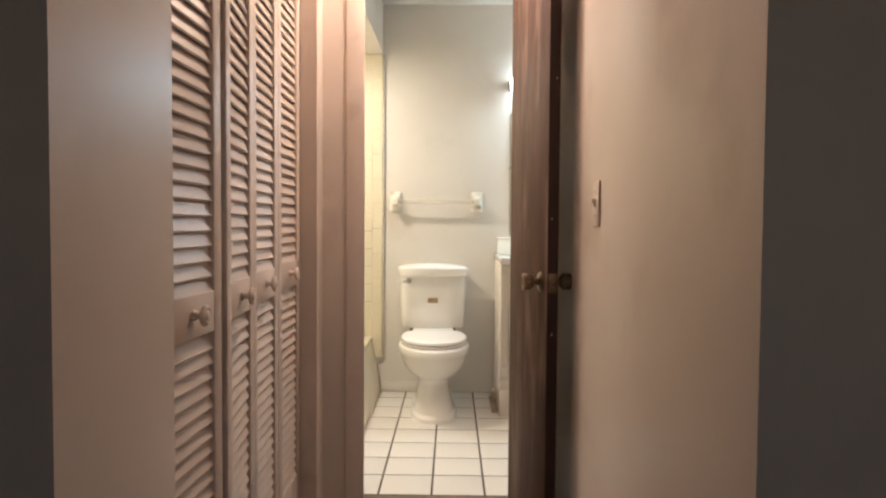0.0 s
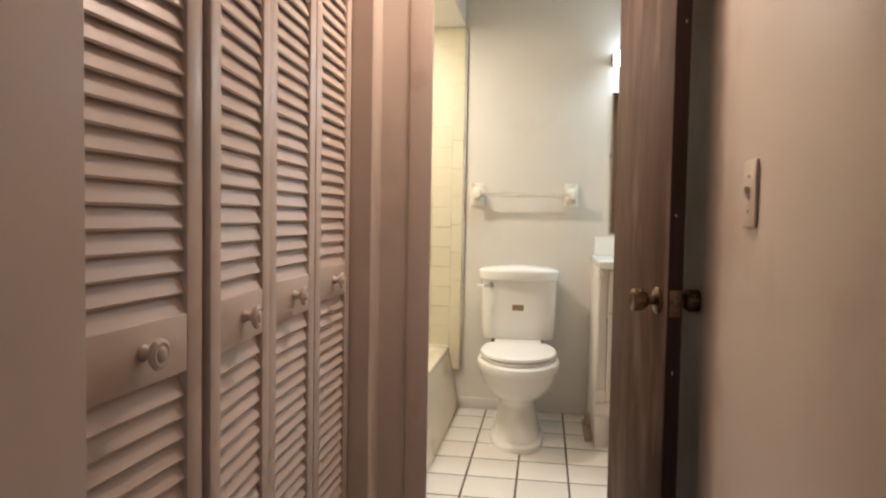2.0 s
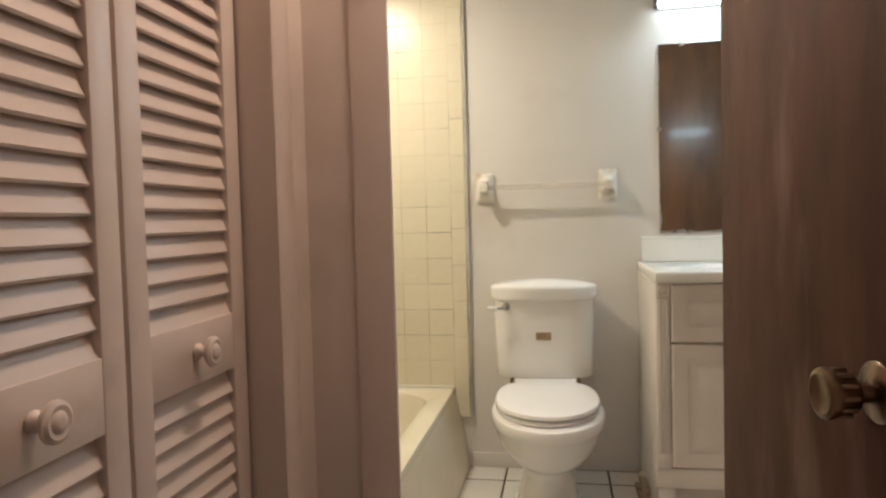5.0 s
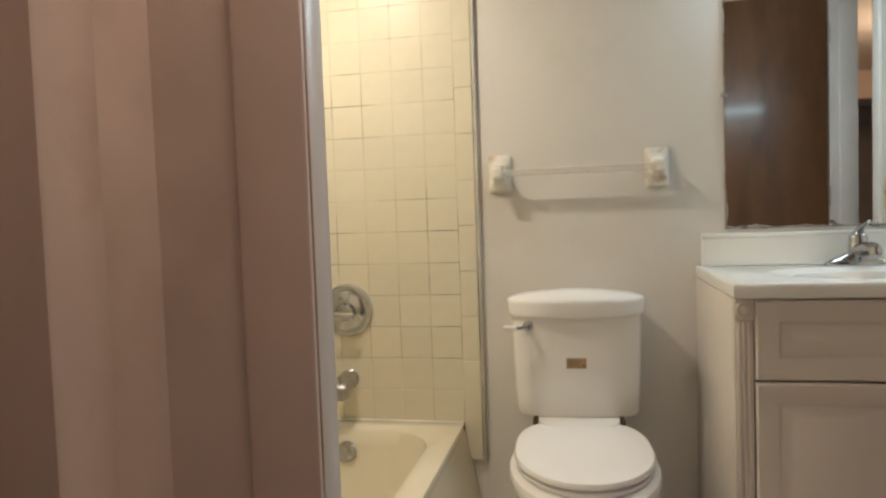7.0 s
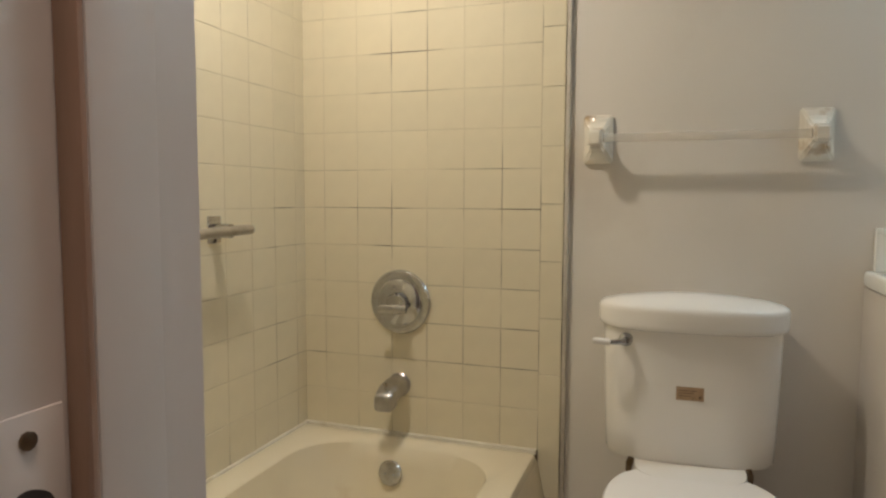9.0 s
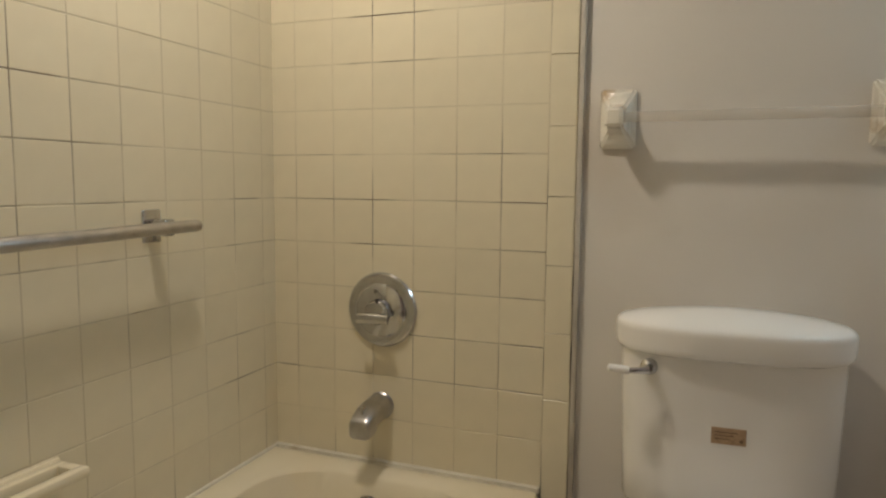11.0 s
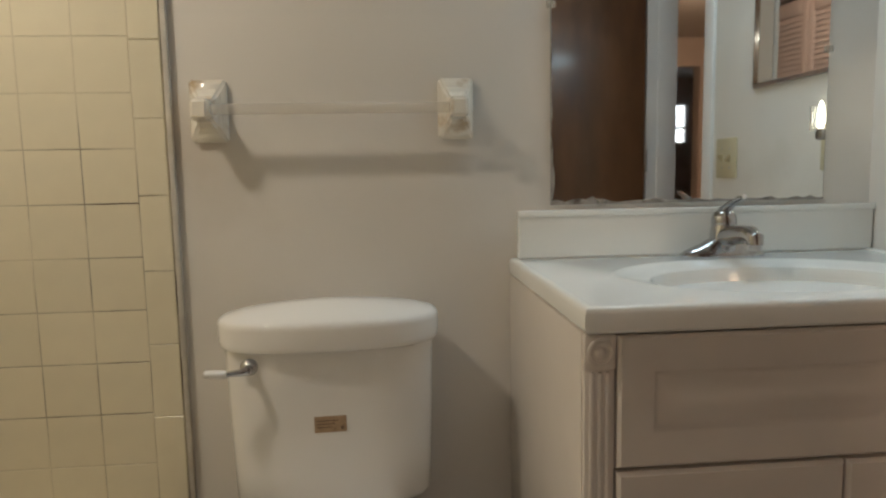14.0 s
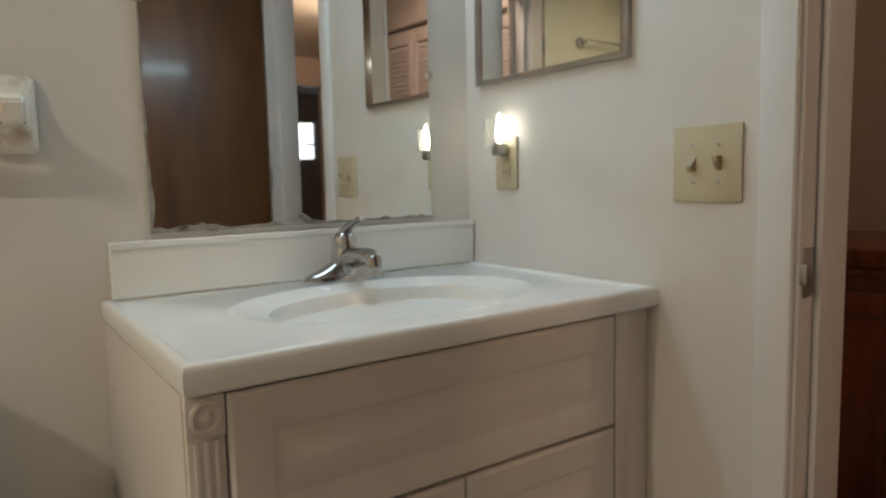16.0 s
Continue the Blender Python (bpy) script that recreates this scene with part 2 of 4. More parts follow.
built("wall_closet", boxes((XL - 0.12, XL, Y0, 1.169, 0, H), (XL - 0.12, XL, 1.169, 2.352, 2.06, H), (XL - 0.12, XL, 2.352, YF, 0, H),
                           (-1.22, -1.10, Y0 + 0.121, YF - 0.001, 0, H), (-1.10, XL - 0.12, Y0 + 0.121, 1.0, 0, H)),
      HALL_PAINT, "pinkish beige painted hall wall round a closet opening", "wall")
built("wall_hall_right", box(XR, XR + 0.12, Y0, YF, 0, H), HALL_PAINT, "scuffed pinkish beige painted hall wall", "wall")
built("wall_room_left", box(-2.1, XL - 0.1205, Y0 + 0.0005, Y0 + 0.12, 0, H), HALL_PAINT, "unlit beige wall beside the hall opening", "wall")
built("wall_room_right", box(XR + 0.1205, XW, Y0 + 0.0005, Y0 + 0.12, 0, H), HALL_PAINT, "unlit beige wall at the hall corner", "wall")
built("wall_room_far", boxes((-2.22, -2.1, -2.82, Y0 + 0.12, 0, H), (-2.1, -0.02, -2.82, -2.7, 0, H), (1.02, XW, -2.82, -2.7, 0, H), (-0.02, 1.02, -2.82, -2.7, 0, 0.93), (-0.02, 1.02, -2.82, -2.7, 2.07, H)), HALL_PAINT, "plain beige walls of the dark room", "wall")
wall_front = built("wall_front", boxes((-1.22, JL - 0.02, YF, YI, 0, H), (OR + 0.02, XW, YF, YI, 0, H), (JL - 0.02, OR + 0.02, YF, YI, 2.06, H)),
                   HALL_PAINT, "beige painted wall with the bathroom door opening", "wall")
wall_back = built("wall_back", box(-1.22, 1.312, YB, YB + 0.12, 0, H), BATH_PAINT, "off-white painted bathroom wall", "wall")
wall_left = built("wall_left", box(-1.22, XT, YI, YB, 0, H), BATH_PAINT, "tiled wall along the bathtub", "wall")
wall_right = built("wall_right", boxes((XW, 1.312, -4.4, 2.83, 0, H), (XW, 1.312, 3.372, YB, 0, H), (XW, 1.312, 2.83, 3.372, 2.06, H)),
                   BATH_PAINT, "off-white painted bathroom wall with a side doorway", "wall")
built("wall_side_room", boxes((2.46, 5.2, 3.0, 3.12, 0, H), (1.312, 2.46, 4.3, 4.42, 0, H), (2.46, 2.58, 3.12, 4.42, 0, H), (5.2, 5.32, -4.4, 3.12, 0, H),
                              (1.312, 2.62, -1.42, -1.3, 0, H), (3.39, 5.2, -1.42, -1.3, 0, H), (2.62, 3.39, -1.42, -1.3, 2.08, H),
                              (1.312, 4.34, -4.4, -4.28, 0, H), (4.66, 5.2, -4.4, -4.28, 0, H), (4.34, 4.66, -4.4, -4.28, 0, 1.40), (4.34, 4.66, -4.4, -4.28, 2.00, H)),
      HALL_PAINT, "warm beige walls of the side room", "wall")
built("ceiling_bath", box(-1.22, 1.312, YI, YB + 0.12, H, H + 0.1), CEIL_PAINT, "white textured bathroom ceiling", "ceiling")
built("ceiling_hall", box(-2.22, XW, -2.82, YI, H, H + 0.1), CEIL_PAINT, "white hall ceiling", "ceiling")
built("ceiling_side", box(1.312, 5.32, -4.4, 4.42, H, H + 0.1), CEIL_PAINT, "beige side room ceiling", "ceiling")
built("soffit", box(XT, TUB_X, YI, YB, 2.07, H), BATH_PAINT, "off-white dropped soffit above the bathtub", "soffit")
built("backdrop", box(3.6, 5.0, -5.2, -5.15, 0.8, 2.4), DAY, "bright daylight outside the far window", "backdrop")

# bathroom door opening: jambs, stops, casing
door_1 = built("door_1", boxes((JL - 0.018, JL, YF - 0.001, YI + 0.003, 0, 2.04), (OR, OR + 0.018, YF - 0.002, YI + 0.003, 0, 2.04), (JL - 0.018, OR + 0.018, YF - 0.002, YI + 0.003, 2.04, 2.058)),
               DOORFRAME_WHITE, "white painted door frame with a worn strike", "door frame")
part("door_stop", box(JL + 0.0005, JL + 0.013, 2.5625, 2.598, 0, 2.03, 0.0025), DOORFRAME_WHITE, door_1)
part("stop_edge", box(JL + 0.0005, JL + 0.0128, 2.559, 2.5622, 0, 2.03, 0.0008), RAW_EDGE, door_1, "bare reddish wood edge of the stop")
part("door_stop", box(OR - 0.012, OR - 0.0005, 2.5625, 2.598, 0, 2.03, 0.0025), DOORFRAME_WHITE, door_1)
SY, SZ = 2.541, 0.911
strike = part("strike_plate", box(JL + 0.0003, JL + 0.002, SY - 0.015, SY + 0.0155, SZ - 0.040, SZ + 0.040, 0.0007), DOORFRAME_WHITE, door_1, "painted-over strike plate")
# dark raised disc painted as the shaded inside of the hole
part("latch_hole", loft([[(JL + x, SY + (0.0092 + 0.0011 * math.sin(3 * a)) * math.cos(a), SZ + (0.0132 + 0.0014 * math.cos(2 * a + 0.6)) * math.sin(a)) for a in [2 * math.pi * k / 28 for k in range(28)]] for x in (0.001, 0.0026)]), DARK_GAP, strike, "dark ragged latch hole")
for z in (SZ - 0.031, SZ + 0.030):
    part("screw", lathe([(0.0035, 0), (0.0035, 0.0015), (0.002, 0.002)], 10, pose(JL + 0.0015, SY, z, 0, 90, 0)), BRASS, strike)


def casing(name, bm, material, label):
    return built(name, bm, material, label, "trim")


def moulding_v(u0, u1, z0, z1, face, axis, out, thick=0.014):
    """An upright casing board from u0 to u1 with a stepped profile; axis 'x': it lies on a wall that faces y."""
    s = 1 if u1 > u0 else -1
    w = abs(u1 - u0)
    prof = [(0, 0), (0, thick * 0.8), (w * 0.05, thick), (w * 0.93, thick), (w * 0.985, thick * 0.8), (w, thick * 0.4), (w, 0)]
    rings = []
    for z in (z0, z1):
        rings.append([(u0 + s * u, face + out * d, z) if axis == "x" else (face + out * d, u0 + s * u, z) for u, d in prof])
    return loft(rings, smooth=False)


casing("trim_bath_door_left", moulding_v(OL, OL - 0.069, 0, 2.10, YF - 0.0015, "x", -1, 0.007), TRIM_PAINT, "beige painted door casing with a dark joint")
casing("trim_bath_door_right", moulding_v(OR + 0.004, OR + 0.078, 0, 2.10, YF - 0.001, "x", -1), TRIM_PAINT, "beige painted door casing behind the open door")
casing("trim_closet_far", moulding_v(2.346, 2.412, 0, 2.12, XL + 0.001, "y", 1, 0.012), TRIM_PAINT, "beige painted closet casing")
casing("trim_closet_jamb_far", box(XL - 0.119, XL + 0.004, 2.3465, 2.3515, 0, 2.06), TRIM_PAINT, "beige closet jamb")
casing("trim_closet_head", box(XL - 0.119, XL - 0.002, 1.170, 2.346, 2.05, 2.059), TRIM_PAINT, "beige closet head jamb")

# side doorway in the right wall
door_2 = built("door_2", boxes((XW - 0.002, 1.314, 2.832, 2.85, 0, 2.04), (XW - 0.002, 1.314, 3.352, 3.370, 0, 2.04), (XW - 0.002, 1.314, 2.832, 3.370, 2.04, 2.058)),
               DOORFRAME_WHITE, "white painted side door frame", "door frame")
part("door_stop", box(1.235, 1.312, 3.341, 3.3515, 0, 2.03, 0.001), DOORFRAME_WHITE, door_2)
part("door_stop", box(1.235, 1.312, 2.8505, 2.861, 0, 2.03, 0.001), DOORFRAME_WHITE, door_2)
st2 = part("strike_plate", box(1.202, 1.232, 3.3495, 3.3515, 0.87, 0.945, 0.0006), DULL_CHROME, door_2, "steel strike plate")
part("strike_lip", box(1.190, 1.204, 3.340, 3.3513, 0.892, 0.922, 0.002), DULL_CHROME, st2)
casing("trim_side_door_far", moulding_v(3.357, 3.414, 0, 2.11, XW - 0.001, "y", -1, 0.012), DOORFRAME_WHITE, "white painted side door casing")
casing("trim_far_doorway", boxes((3.392, 3.47, -1.298, -1.28, 0, 2.14), (2.54, 2.618, -1.298, -1.28, 0, 2.14), (2.618, 3.392, -1.298, -1.28, 2.082, 2.14)), TRIM_PAINT, "pale casing round the far doorway")
casing("baseboard", box(TUB_X + 0.004, -0.035, YB - 0.013, YB - 0.001, 0, 0.062, 0.003), BATH_PAINT, "short white baseboard by the toilet")
casing("trim_tub_caulk", boxes((XT + 0.0235, TUB_X - 0.063, YB - 0.030, YB - 0.0155, TUB_Z - 0.006, TUB_Z + 0.006), (XT + 0.0162, XT + 0.023, YI + 0.002, YB - 0.0155, TUB_Z - 0.006, TUB_Z + 0.006)), WHITE_CAULK, "white caulk bead round the tub rim")
# narrow upright strip, greyer than the tile and the wall paint
casing("trim_tile_edge", box(TUB_X + 0.001, TUB_X + 0.012, YB - 0.017, YB - 0.001, 0.21, 2.068, 0.003), EDGE_GREY, "narrow grey strip beside the tile")
casing("window_1", boxes((4.34, 4.37, -4.36, -4.30, 1.40, 2.00), (4.63, 4.66, -4.36, -4.30, 1.40, 2.00), (4.37, 4.63, -4.36, -4.30, 1.40, 1.43), (4.37, 4.63, -4.36, -4.30, 1.97, 2.00), (4.37, 4.63, -4.35, -4.31, 1.63, 1.66)), DOORFRAME_WHITE, "small bright window in the far room")

# ---- hall: louvered closet doors ----
DW, DX, DT = 0.293, -0.368, 0.028
closet_door = thing("louvered_closet_door", (DX, 1.120, 0.012), "beige painted louvered bifold closet door panel, closed", "closet door", "bifold closet doors")
SW = 0.043
part("stile", box(-DT, 0, 0.0015, SW, 0, 2.02, 0.0025), TRIM_PAINT, closet_door)
part("stile", box(-DT, 0, DW - SW, DW - 0.0015, 0, 2.02, 0.0025), TRIM_PAINT, closet_door)
for nm, z0, z1 in (("top_rail", 1.93, 2.02), ("middle_rail", 0.809, 0.894), ("bottom_rail", 0, 0.155)):
    part(nm, box(-DT + 0.001, -0.001, SW - 0.002, DW - SW + 0.002, z0, z1, 0.002), TRIM_PAINT, closet_door)
slat_me = mesh_of("slat", loft([[(-0.0225, y, 0.0012), (-0.020, y, 0.0032), (0.020, y, 0.0032), (0.0225, y, 0.0008), (0.0225, y, -0.0012), (0.020, y, -0.0032), (-0.020, y, -0.0032), (-0.0225, y, -0.0012)] for y in (SW - 0.004, DW - SW + 0.004)], smooth=False), TRIM_PAINT)
PITCH = 0.0308
for lo, hi in ((0.155, 0.809), (0.894, 1.93)):
    n = int((hi - lo - 0.006) / PITCH)
    for k in range(n):
        s = new("slat", slat_me)
        s.parent = closet_door
        s.matrix_basis = pose(-0.0145, 0, lo + 0.002 + (k + 0.5) * (hi - lo - 0.004) / n, 0, 69, 0)
knob = part("knob", lathe([(0.011, 0), (0.0115, 0.002), (0.008, 0.006), (0.0075, 0.013), (0.011, 0.017), (0.0185, 0.019), (0.0210, 0.022), (0.0205, 0.026), (0.016, 0.0285), (0.011, 0.0275), (0.009, 0.0295), (0.004, 0.0305)], 28, pose(0, DW * 0.5, 0.855, 0, 90, 0)), TRIM_PAINT, closet_door, "round painted wooden knob")
closet_door.matrix_basis = pose(-0.378, 1.157, 0.004, 0, 0, -2.2)
for x, y, z, turn in ((-0.359, 1.457, 0.010, 5.6), (-0.391, 1.7505, 0.013, 1.8), (-0.402, 2.0505, 0.020, 0.2)):
    copy_thing(closet_door, pose(x, y, z, 0, 0, turn))

# ---- hall: open bathroom door ----
door_open = thing("bathroom_door", (0.372, 2.467, 0.012), "worn dark brown wooden door standing open into the hall", "door", rz=-170.9)
DL = 0.452
part("leaf", box(0, 0.035, 0.002, DL, 0, 2.02, 0.0015), WOOD_DOOR, door_open)
# thin strip over the latch edge, much darker than the leaf
part("edge", box(0.0015, 0.0335, DL - 0.001, DL + 0.0012, 0.002, 2.018), DOOR_EDGE, door_open, "door edge, darker than the leaf")


rnd = random.Random(12)
for z in (0.70, 1.045, 1.46):
    y, h = rnd.uniform(0.012, 0.026), rnd.uniform(0.002, 0.005)
    part("paint_fleck", box(y - 0.0012, y + 0.0012, DL + 0.0010, DL + 0.0018, z - h, z + h), DOORFRAME_WHITE, door_open, "fleck of old white paint")


def knob_profile():
    return [(0.030, 0), (0.031, 0.003), (0.027, 0.006), (0.015, 0.008), (0.011, 0.011), (0.010, 0.021), (0.014, 0.024), (0.0195, 0.027), (0.0220, 0.033), (0.0232, 0.044), (0.0262, 0.052), (0.0252, 0.0565), (0.020, 0.0585), (0.0145, 0.0555), (0.004, 0.0545)]


ZK = 0.853
for side, x in ((-1, 0.0), (1, 0.035)):
    kb = part("door_knob", lathe(knob_profile(), 32, pose(x, DL - 0.062, ZK, 0, 90 * side, 0)), BRASS, door_open, "antique brass door knob")
    part("flute", joined(*[box(x + side * 0.0405 - 0.008, x + side * 0.0405 + 0.008, DL - 0.062 + 0.0232 * math.cos(a) - 0.0022, DL - 0.062 + 0.0232 * math.cos(a) + 0.0022, ZK + 0.0232 * math.sin(a) - 0.0022, ZK + 0.0232 * math.sin(a) + 0.0022, 0.0008, 1) for a in [2 * math.pi * k / 12 for k in range(12)]]), BRASS, kb)
lp = part("latch_plate", box(0.0045, 0.0305, DL + 0.0012, DL + 0.003, ZK - 0.029, ZK + 0.029, 0.0006), BRASS, door_open, "tarnished brass latch plate")
part("latch_bolt", box(0.011, 0.024, DL + 0.003, DL + 0.012, ZK - 0.008, ZK + 0.008, 0.002), BRASS, lp)
for z in (0.25, 1.02, 1.78):
    part("hinge", lathe([(0.006, 0), (0.006, 0.09)], 12, pose(-0.007, 0.004, z)), DULL_CHROME, door_open)

# wall switch in the hall
sw = thing("light_switch", (XR, 1.720, 1.093), "beige painted toggle light switch on the hall wall", "light switch")
part("plate", box(-0.006, -0.0005, -0.0355, 0.0355, -0.0575, 0.0575, 0.0025), SWITCH_PINK, sw)
part("toggle", loft([[(-0.006, y, z) for y, z in ((-0.005, -0.012), (0.005, -0.012), (0.005, 0.012), (-0.005, 0.012))], [(-0.014, y, z) for y, z in ((-0.004, 0.004), (0.004, 0.004), (0.004, 0.013), (-0.004, 0.013))]], smooth=False), SWITCH_PINK, sw)
for z in (-0.03, 0.03):
    part("screw", lathe([(0.003, 0), (0.003, 0.001), (0.002, 0.0015)], 10, pose(-0.006, 0, z, 0, -90, 0)), DULL_CHROME, sw)

hall_light = thing("ceiling_light", (0.06, 2.33, H), "round amber glass ceiling light, lit", "ceiling light")
part("base", lathe([(0.10, -0.025), (0.11, -0.02), (0.11, 0)], 32), BRASS, hall_light)
part("shade", lathe([(0.02, -0.10), (0.07, -0.09), (0.115, -0.06), (0.13, -0.03), (0.10, -0.024)], 32), HALL_GLASS, hall_light)
side_light = thing("ceiling_light", (2.6, 1.0, H), "round amber glass ceiling light in the side room", "ceiling light")
part("shade", lathe([(0.02, -0.09), (0.08, -0.08), (0.14, -0.04), (0.15, 0)], 32), HALL_GLASS, side_light)
soffit_light = thing("recessed_light", (-0.74, 3.53, 2.07), "recessed warm shower light in the soffit, lit", "ceiling light")
part("trim_ring", lathe([(0.09, -0.001), (0.108, -0.002), (0.11, -0.006), (0.09, -0.008)], 32), SEAT_PLASTIC, soffit_light)
part("lens", lathe([(0.02, -0.006), (0.088, -0.004), (0.088, -0.001)], 32), SOFFIT_GLASS, soffit_light)

# ---- toilet ----
TX, TY = 0.018, 3.75
toilet = thing("toilet", (TX + 0.0093, TY - 0.003, 0), "white porcelain two-piece toilet with closed lid", "toilet", rz=2.9)


def rel(y):
    return y - TY


part("bowl", loft([oval(0, rel(c), rx, ry, z, 56, p) for c, rx, ry, z, p in (
    (3.735, 0.126, 0.272, 0.0, 2.6), (3.735, 0.127, 0.273, 0.012, 2.6), (3.735, 0.123, 0.268, 0.024, 2.6), (3.748, 0.112, 0.243, 0.032, 2.5), (3.752, 0.106, 0.232, 0.06, 2.5), (3.757, 0.098, 0.220, 0.10, 2.4), (3.760, 0.090, 0.210, 0.15, 2.3),
    (3.758, 0.087, 0.208, 0.18, 2.2), (3.752, 0.094, 0.215, 0.20, 2.1), (3.738, 0.118, 0.236, 0.222, 2.05), (3.720, 0.144, 0.258, 0.245, 2.0), (3.706, 0.164, 0.271, 0.275, 2.0), (3.697, 0.178, 0.279, 0.312, 2.0), (3.692, 0.185, 0.281, 0.338, 2.0),
    (3.690, 0.188, 0.282, 0.344, 2.0), (3.690, 0.193, 0.285, 0.352, 2.0), (3.690, 0.194, 0.285, 0.376, 2.0), (3.690, 0.191, 0.281, 0.384, 2.0), (3.690, 0.183, 0.270, 0.388, 2.0))]), PORCELAIN, toilet)
part("deck", loft([oval(0, rel(3.965), rx, ry, z, 40, 3.5) for rx, ry, z in ((0.085, 0.11, 0.20), (0.120, 0.125, 0.30), (0.125, 0.125, 0.40), (0.118, 0.118, 0.428))]), PORCELAIN, toilet)


def lid_outline(rx, ry, z, cy=3.682, cut=3.905):
    """A seat outline: round in front, squarer towards the hinges."""
    out = []
    for i in range(72):
        a = 2 * math.pi * i / 72
        c, sn = math.cos(a), math.sin(a)
        e = 2 / 3 if sn > 0 else 1.0
        out.append((rx * math.copysign(abs(c) ** e, c), min(rel(cy) + ry * math.copysign(abs(sn) ** e, sn), rel(cut)), z))
    return out


part("seat", loft([lid_outline(0.170, 0.226, 0.3895), lid_outline(0.176, 0.233, 0.392), lid_outline(0.177, 0.234, 0.401), lid_outline(0.172, 0.229, 0.4045)]), SEAT_PLASTIC, toilet)
# solid dark layer: the shade between seat and lid put in as colour
part("seat_bumper_gap", loft([lid_outline(0.166, 0.222, 0.4046), lid_outline(0.166, 0.222, 0.4088)]), DARK_GAP, toilet, "thin shadowed gap between seat and lid")
part("lid", loft([lid_outline(0.174, 0.232, 0.4089), lid_outline(0.179, 0.237, 0.412), lid_outline(0.179, 0.237, 0.419), lid_outline(0.175, 0.233, 0.4245), lid_outline(0.160, 0.215, 0.4268), lid_outline(0.12, 0.16, 0.4285), lid_outline(0.03, 0.04, 0.429)]), SEAT_PLASTIC, toilet)
for sx in (-1, 1):
    part("hinge", box(sx * 0.075 - 0.022, sx * 0.075 + 0.022, rel(3.900), rel(3.922), 0.392, 0.420, 0.006), SEAT_PLASTIC, toilet)
    part("bolt_cap", lathe([(0.014, 0.0), (0.013, 0.012), (0.008, 0.019), (0.002, 0.021)], 16, pose(sx * 0.105, rel(3.80), 0.018)), PORCELAIN, toilet)
    part("tank_bolt", lathe([(0.012, 0), (0.012, 0.02), (0.006, 0.035)], 10, pose(sx * 0.125, rel(3.955), 0.395)), BRASS, toilet, "rusty tank bolt")
tank = part("tank", loft([oval(0, rel(4.037), rx, ry, z, 64, 3.2) for rx, ry, z in ((0.170, 0.082, 0.424), (0.182, 0.094, 0.427), (0.187, 0.099, 0.436), (0.189, 0.101, 0.50), (0.193, 0.102, 0.62), (0.196, 0.103, 0.730))]), PORCELAIN, toilet)
part("tank_lid", loft([oval(0, rel(4.029), rx, ry, z, 72, pw) for rx, ry, z, pw in ((0.190, 0.102, 0.7285, 3.0), (0.200, 0.109, 0.731, 2.8), (0.206, 0.113, 0.736, 2.6), (0.208, 0.1145, 0.743, 2.45), (0.2085, 0.1148, 0.770, 2.4), (0.2075, 0.1141, 0.777, 2.4), (0.204, 0.112, 0.782, 2.35), (0.196, 0.106, 0.786, 2.3), (0.16, 0.085, 0.794, 2.2), (0.10, 0.053, 0.801, 2.1), (0.05, 0.026, 0.805, 2), (0.02, 0.01, 0.806, 2))]), PORCELAIN, toilet)
lev = part("flush_lever", joined(lathe([(0.015, 0), (0.016, 0.004), (0.012, 0.010), (0.008, 0.014), (0.007, 0.026)], 20, pose(-0.143, rel(3.948), 0.705, 90, 0, 0)),
                                 tube([(-0.143, rel(3.920), 0.705), (-0.155, rel(3.915), 0.704), (-0.178, rel(3.911), 0.703)], [0.008, 0.0065, 0.005])), CHROME, toilet, "chrome flush lever")
part("lever_tip", tube([(-0.176, rel(3.911), 0.703), (-0.180, rel(3.911), 0.703), (-0.200, rel(3.909), 0.705), (-0.212, rel(3.908), 0.706), (-0.215, rel(3.908), 0.706)], [0.006, 0.008, 0.0078, 0.007, 0.003]), PORCELAIN, lev, "white ceramic lever tip")
lab = part("label", box(-0.032, 0.026, rel(3.9335), rel(3.9375), 0.578, 0.608, 0.0004, 1), LABEL_TAN, toilet, "small tan paper label")
for dx0, dx1, z in ((-0.027, 0.012, 0.600), (-0.027, 0.006, 0.594), (-0.027, 0.000, 0.588)):
    part("print_line", box(dx0, dx1, rel(3.9330), rel(3.9338), z - 0.0008, z + 0.0008), LABEL_DARK, lab)
part("print_dot", lathe([(0.003, 0), (0.003, 0.0008)], 12, pose(0.018, rel(3.9336), 0.586, 90, 0, 0)), LABEL_DARK, lab)

# ---- bathtub ----
TYC = (YI + YB) / 2
tub = thing("bathtub", ((XT + TUB_X) / 2, TYC, 0), "cream enamelled bathtub with a sloping apron", "bathtub")
hx, hy = (TUB_X - 0.062 - XT) / 2, (YB - 0.022 - YI) / 2
txc = (XT + TUB_X - 0.062) / 2 - (XT + TUB_X) / 2
tyc = (YI + YB - 0.022) / 2 - TYC


def rrect(cx, cy, rx, ry, z, rad, n=10):
    out = []
    for sx, sy, a0 in ((1, 1, 0), (-1, 1, 90), (-1, -1, 180), (1, -1, 270)):
        for k in range(n + 1):
            a = radians(a0 + 90 * k / n)
            out.append((cx + sx * (rx - rad) + rad * math.cos(a), cy + sy * (ry - rad) + rad * math.sin(a), z))
    return out


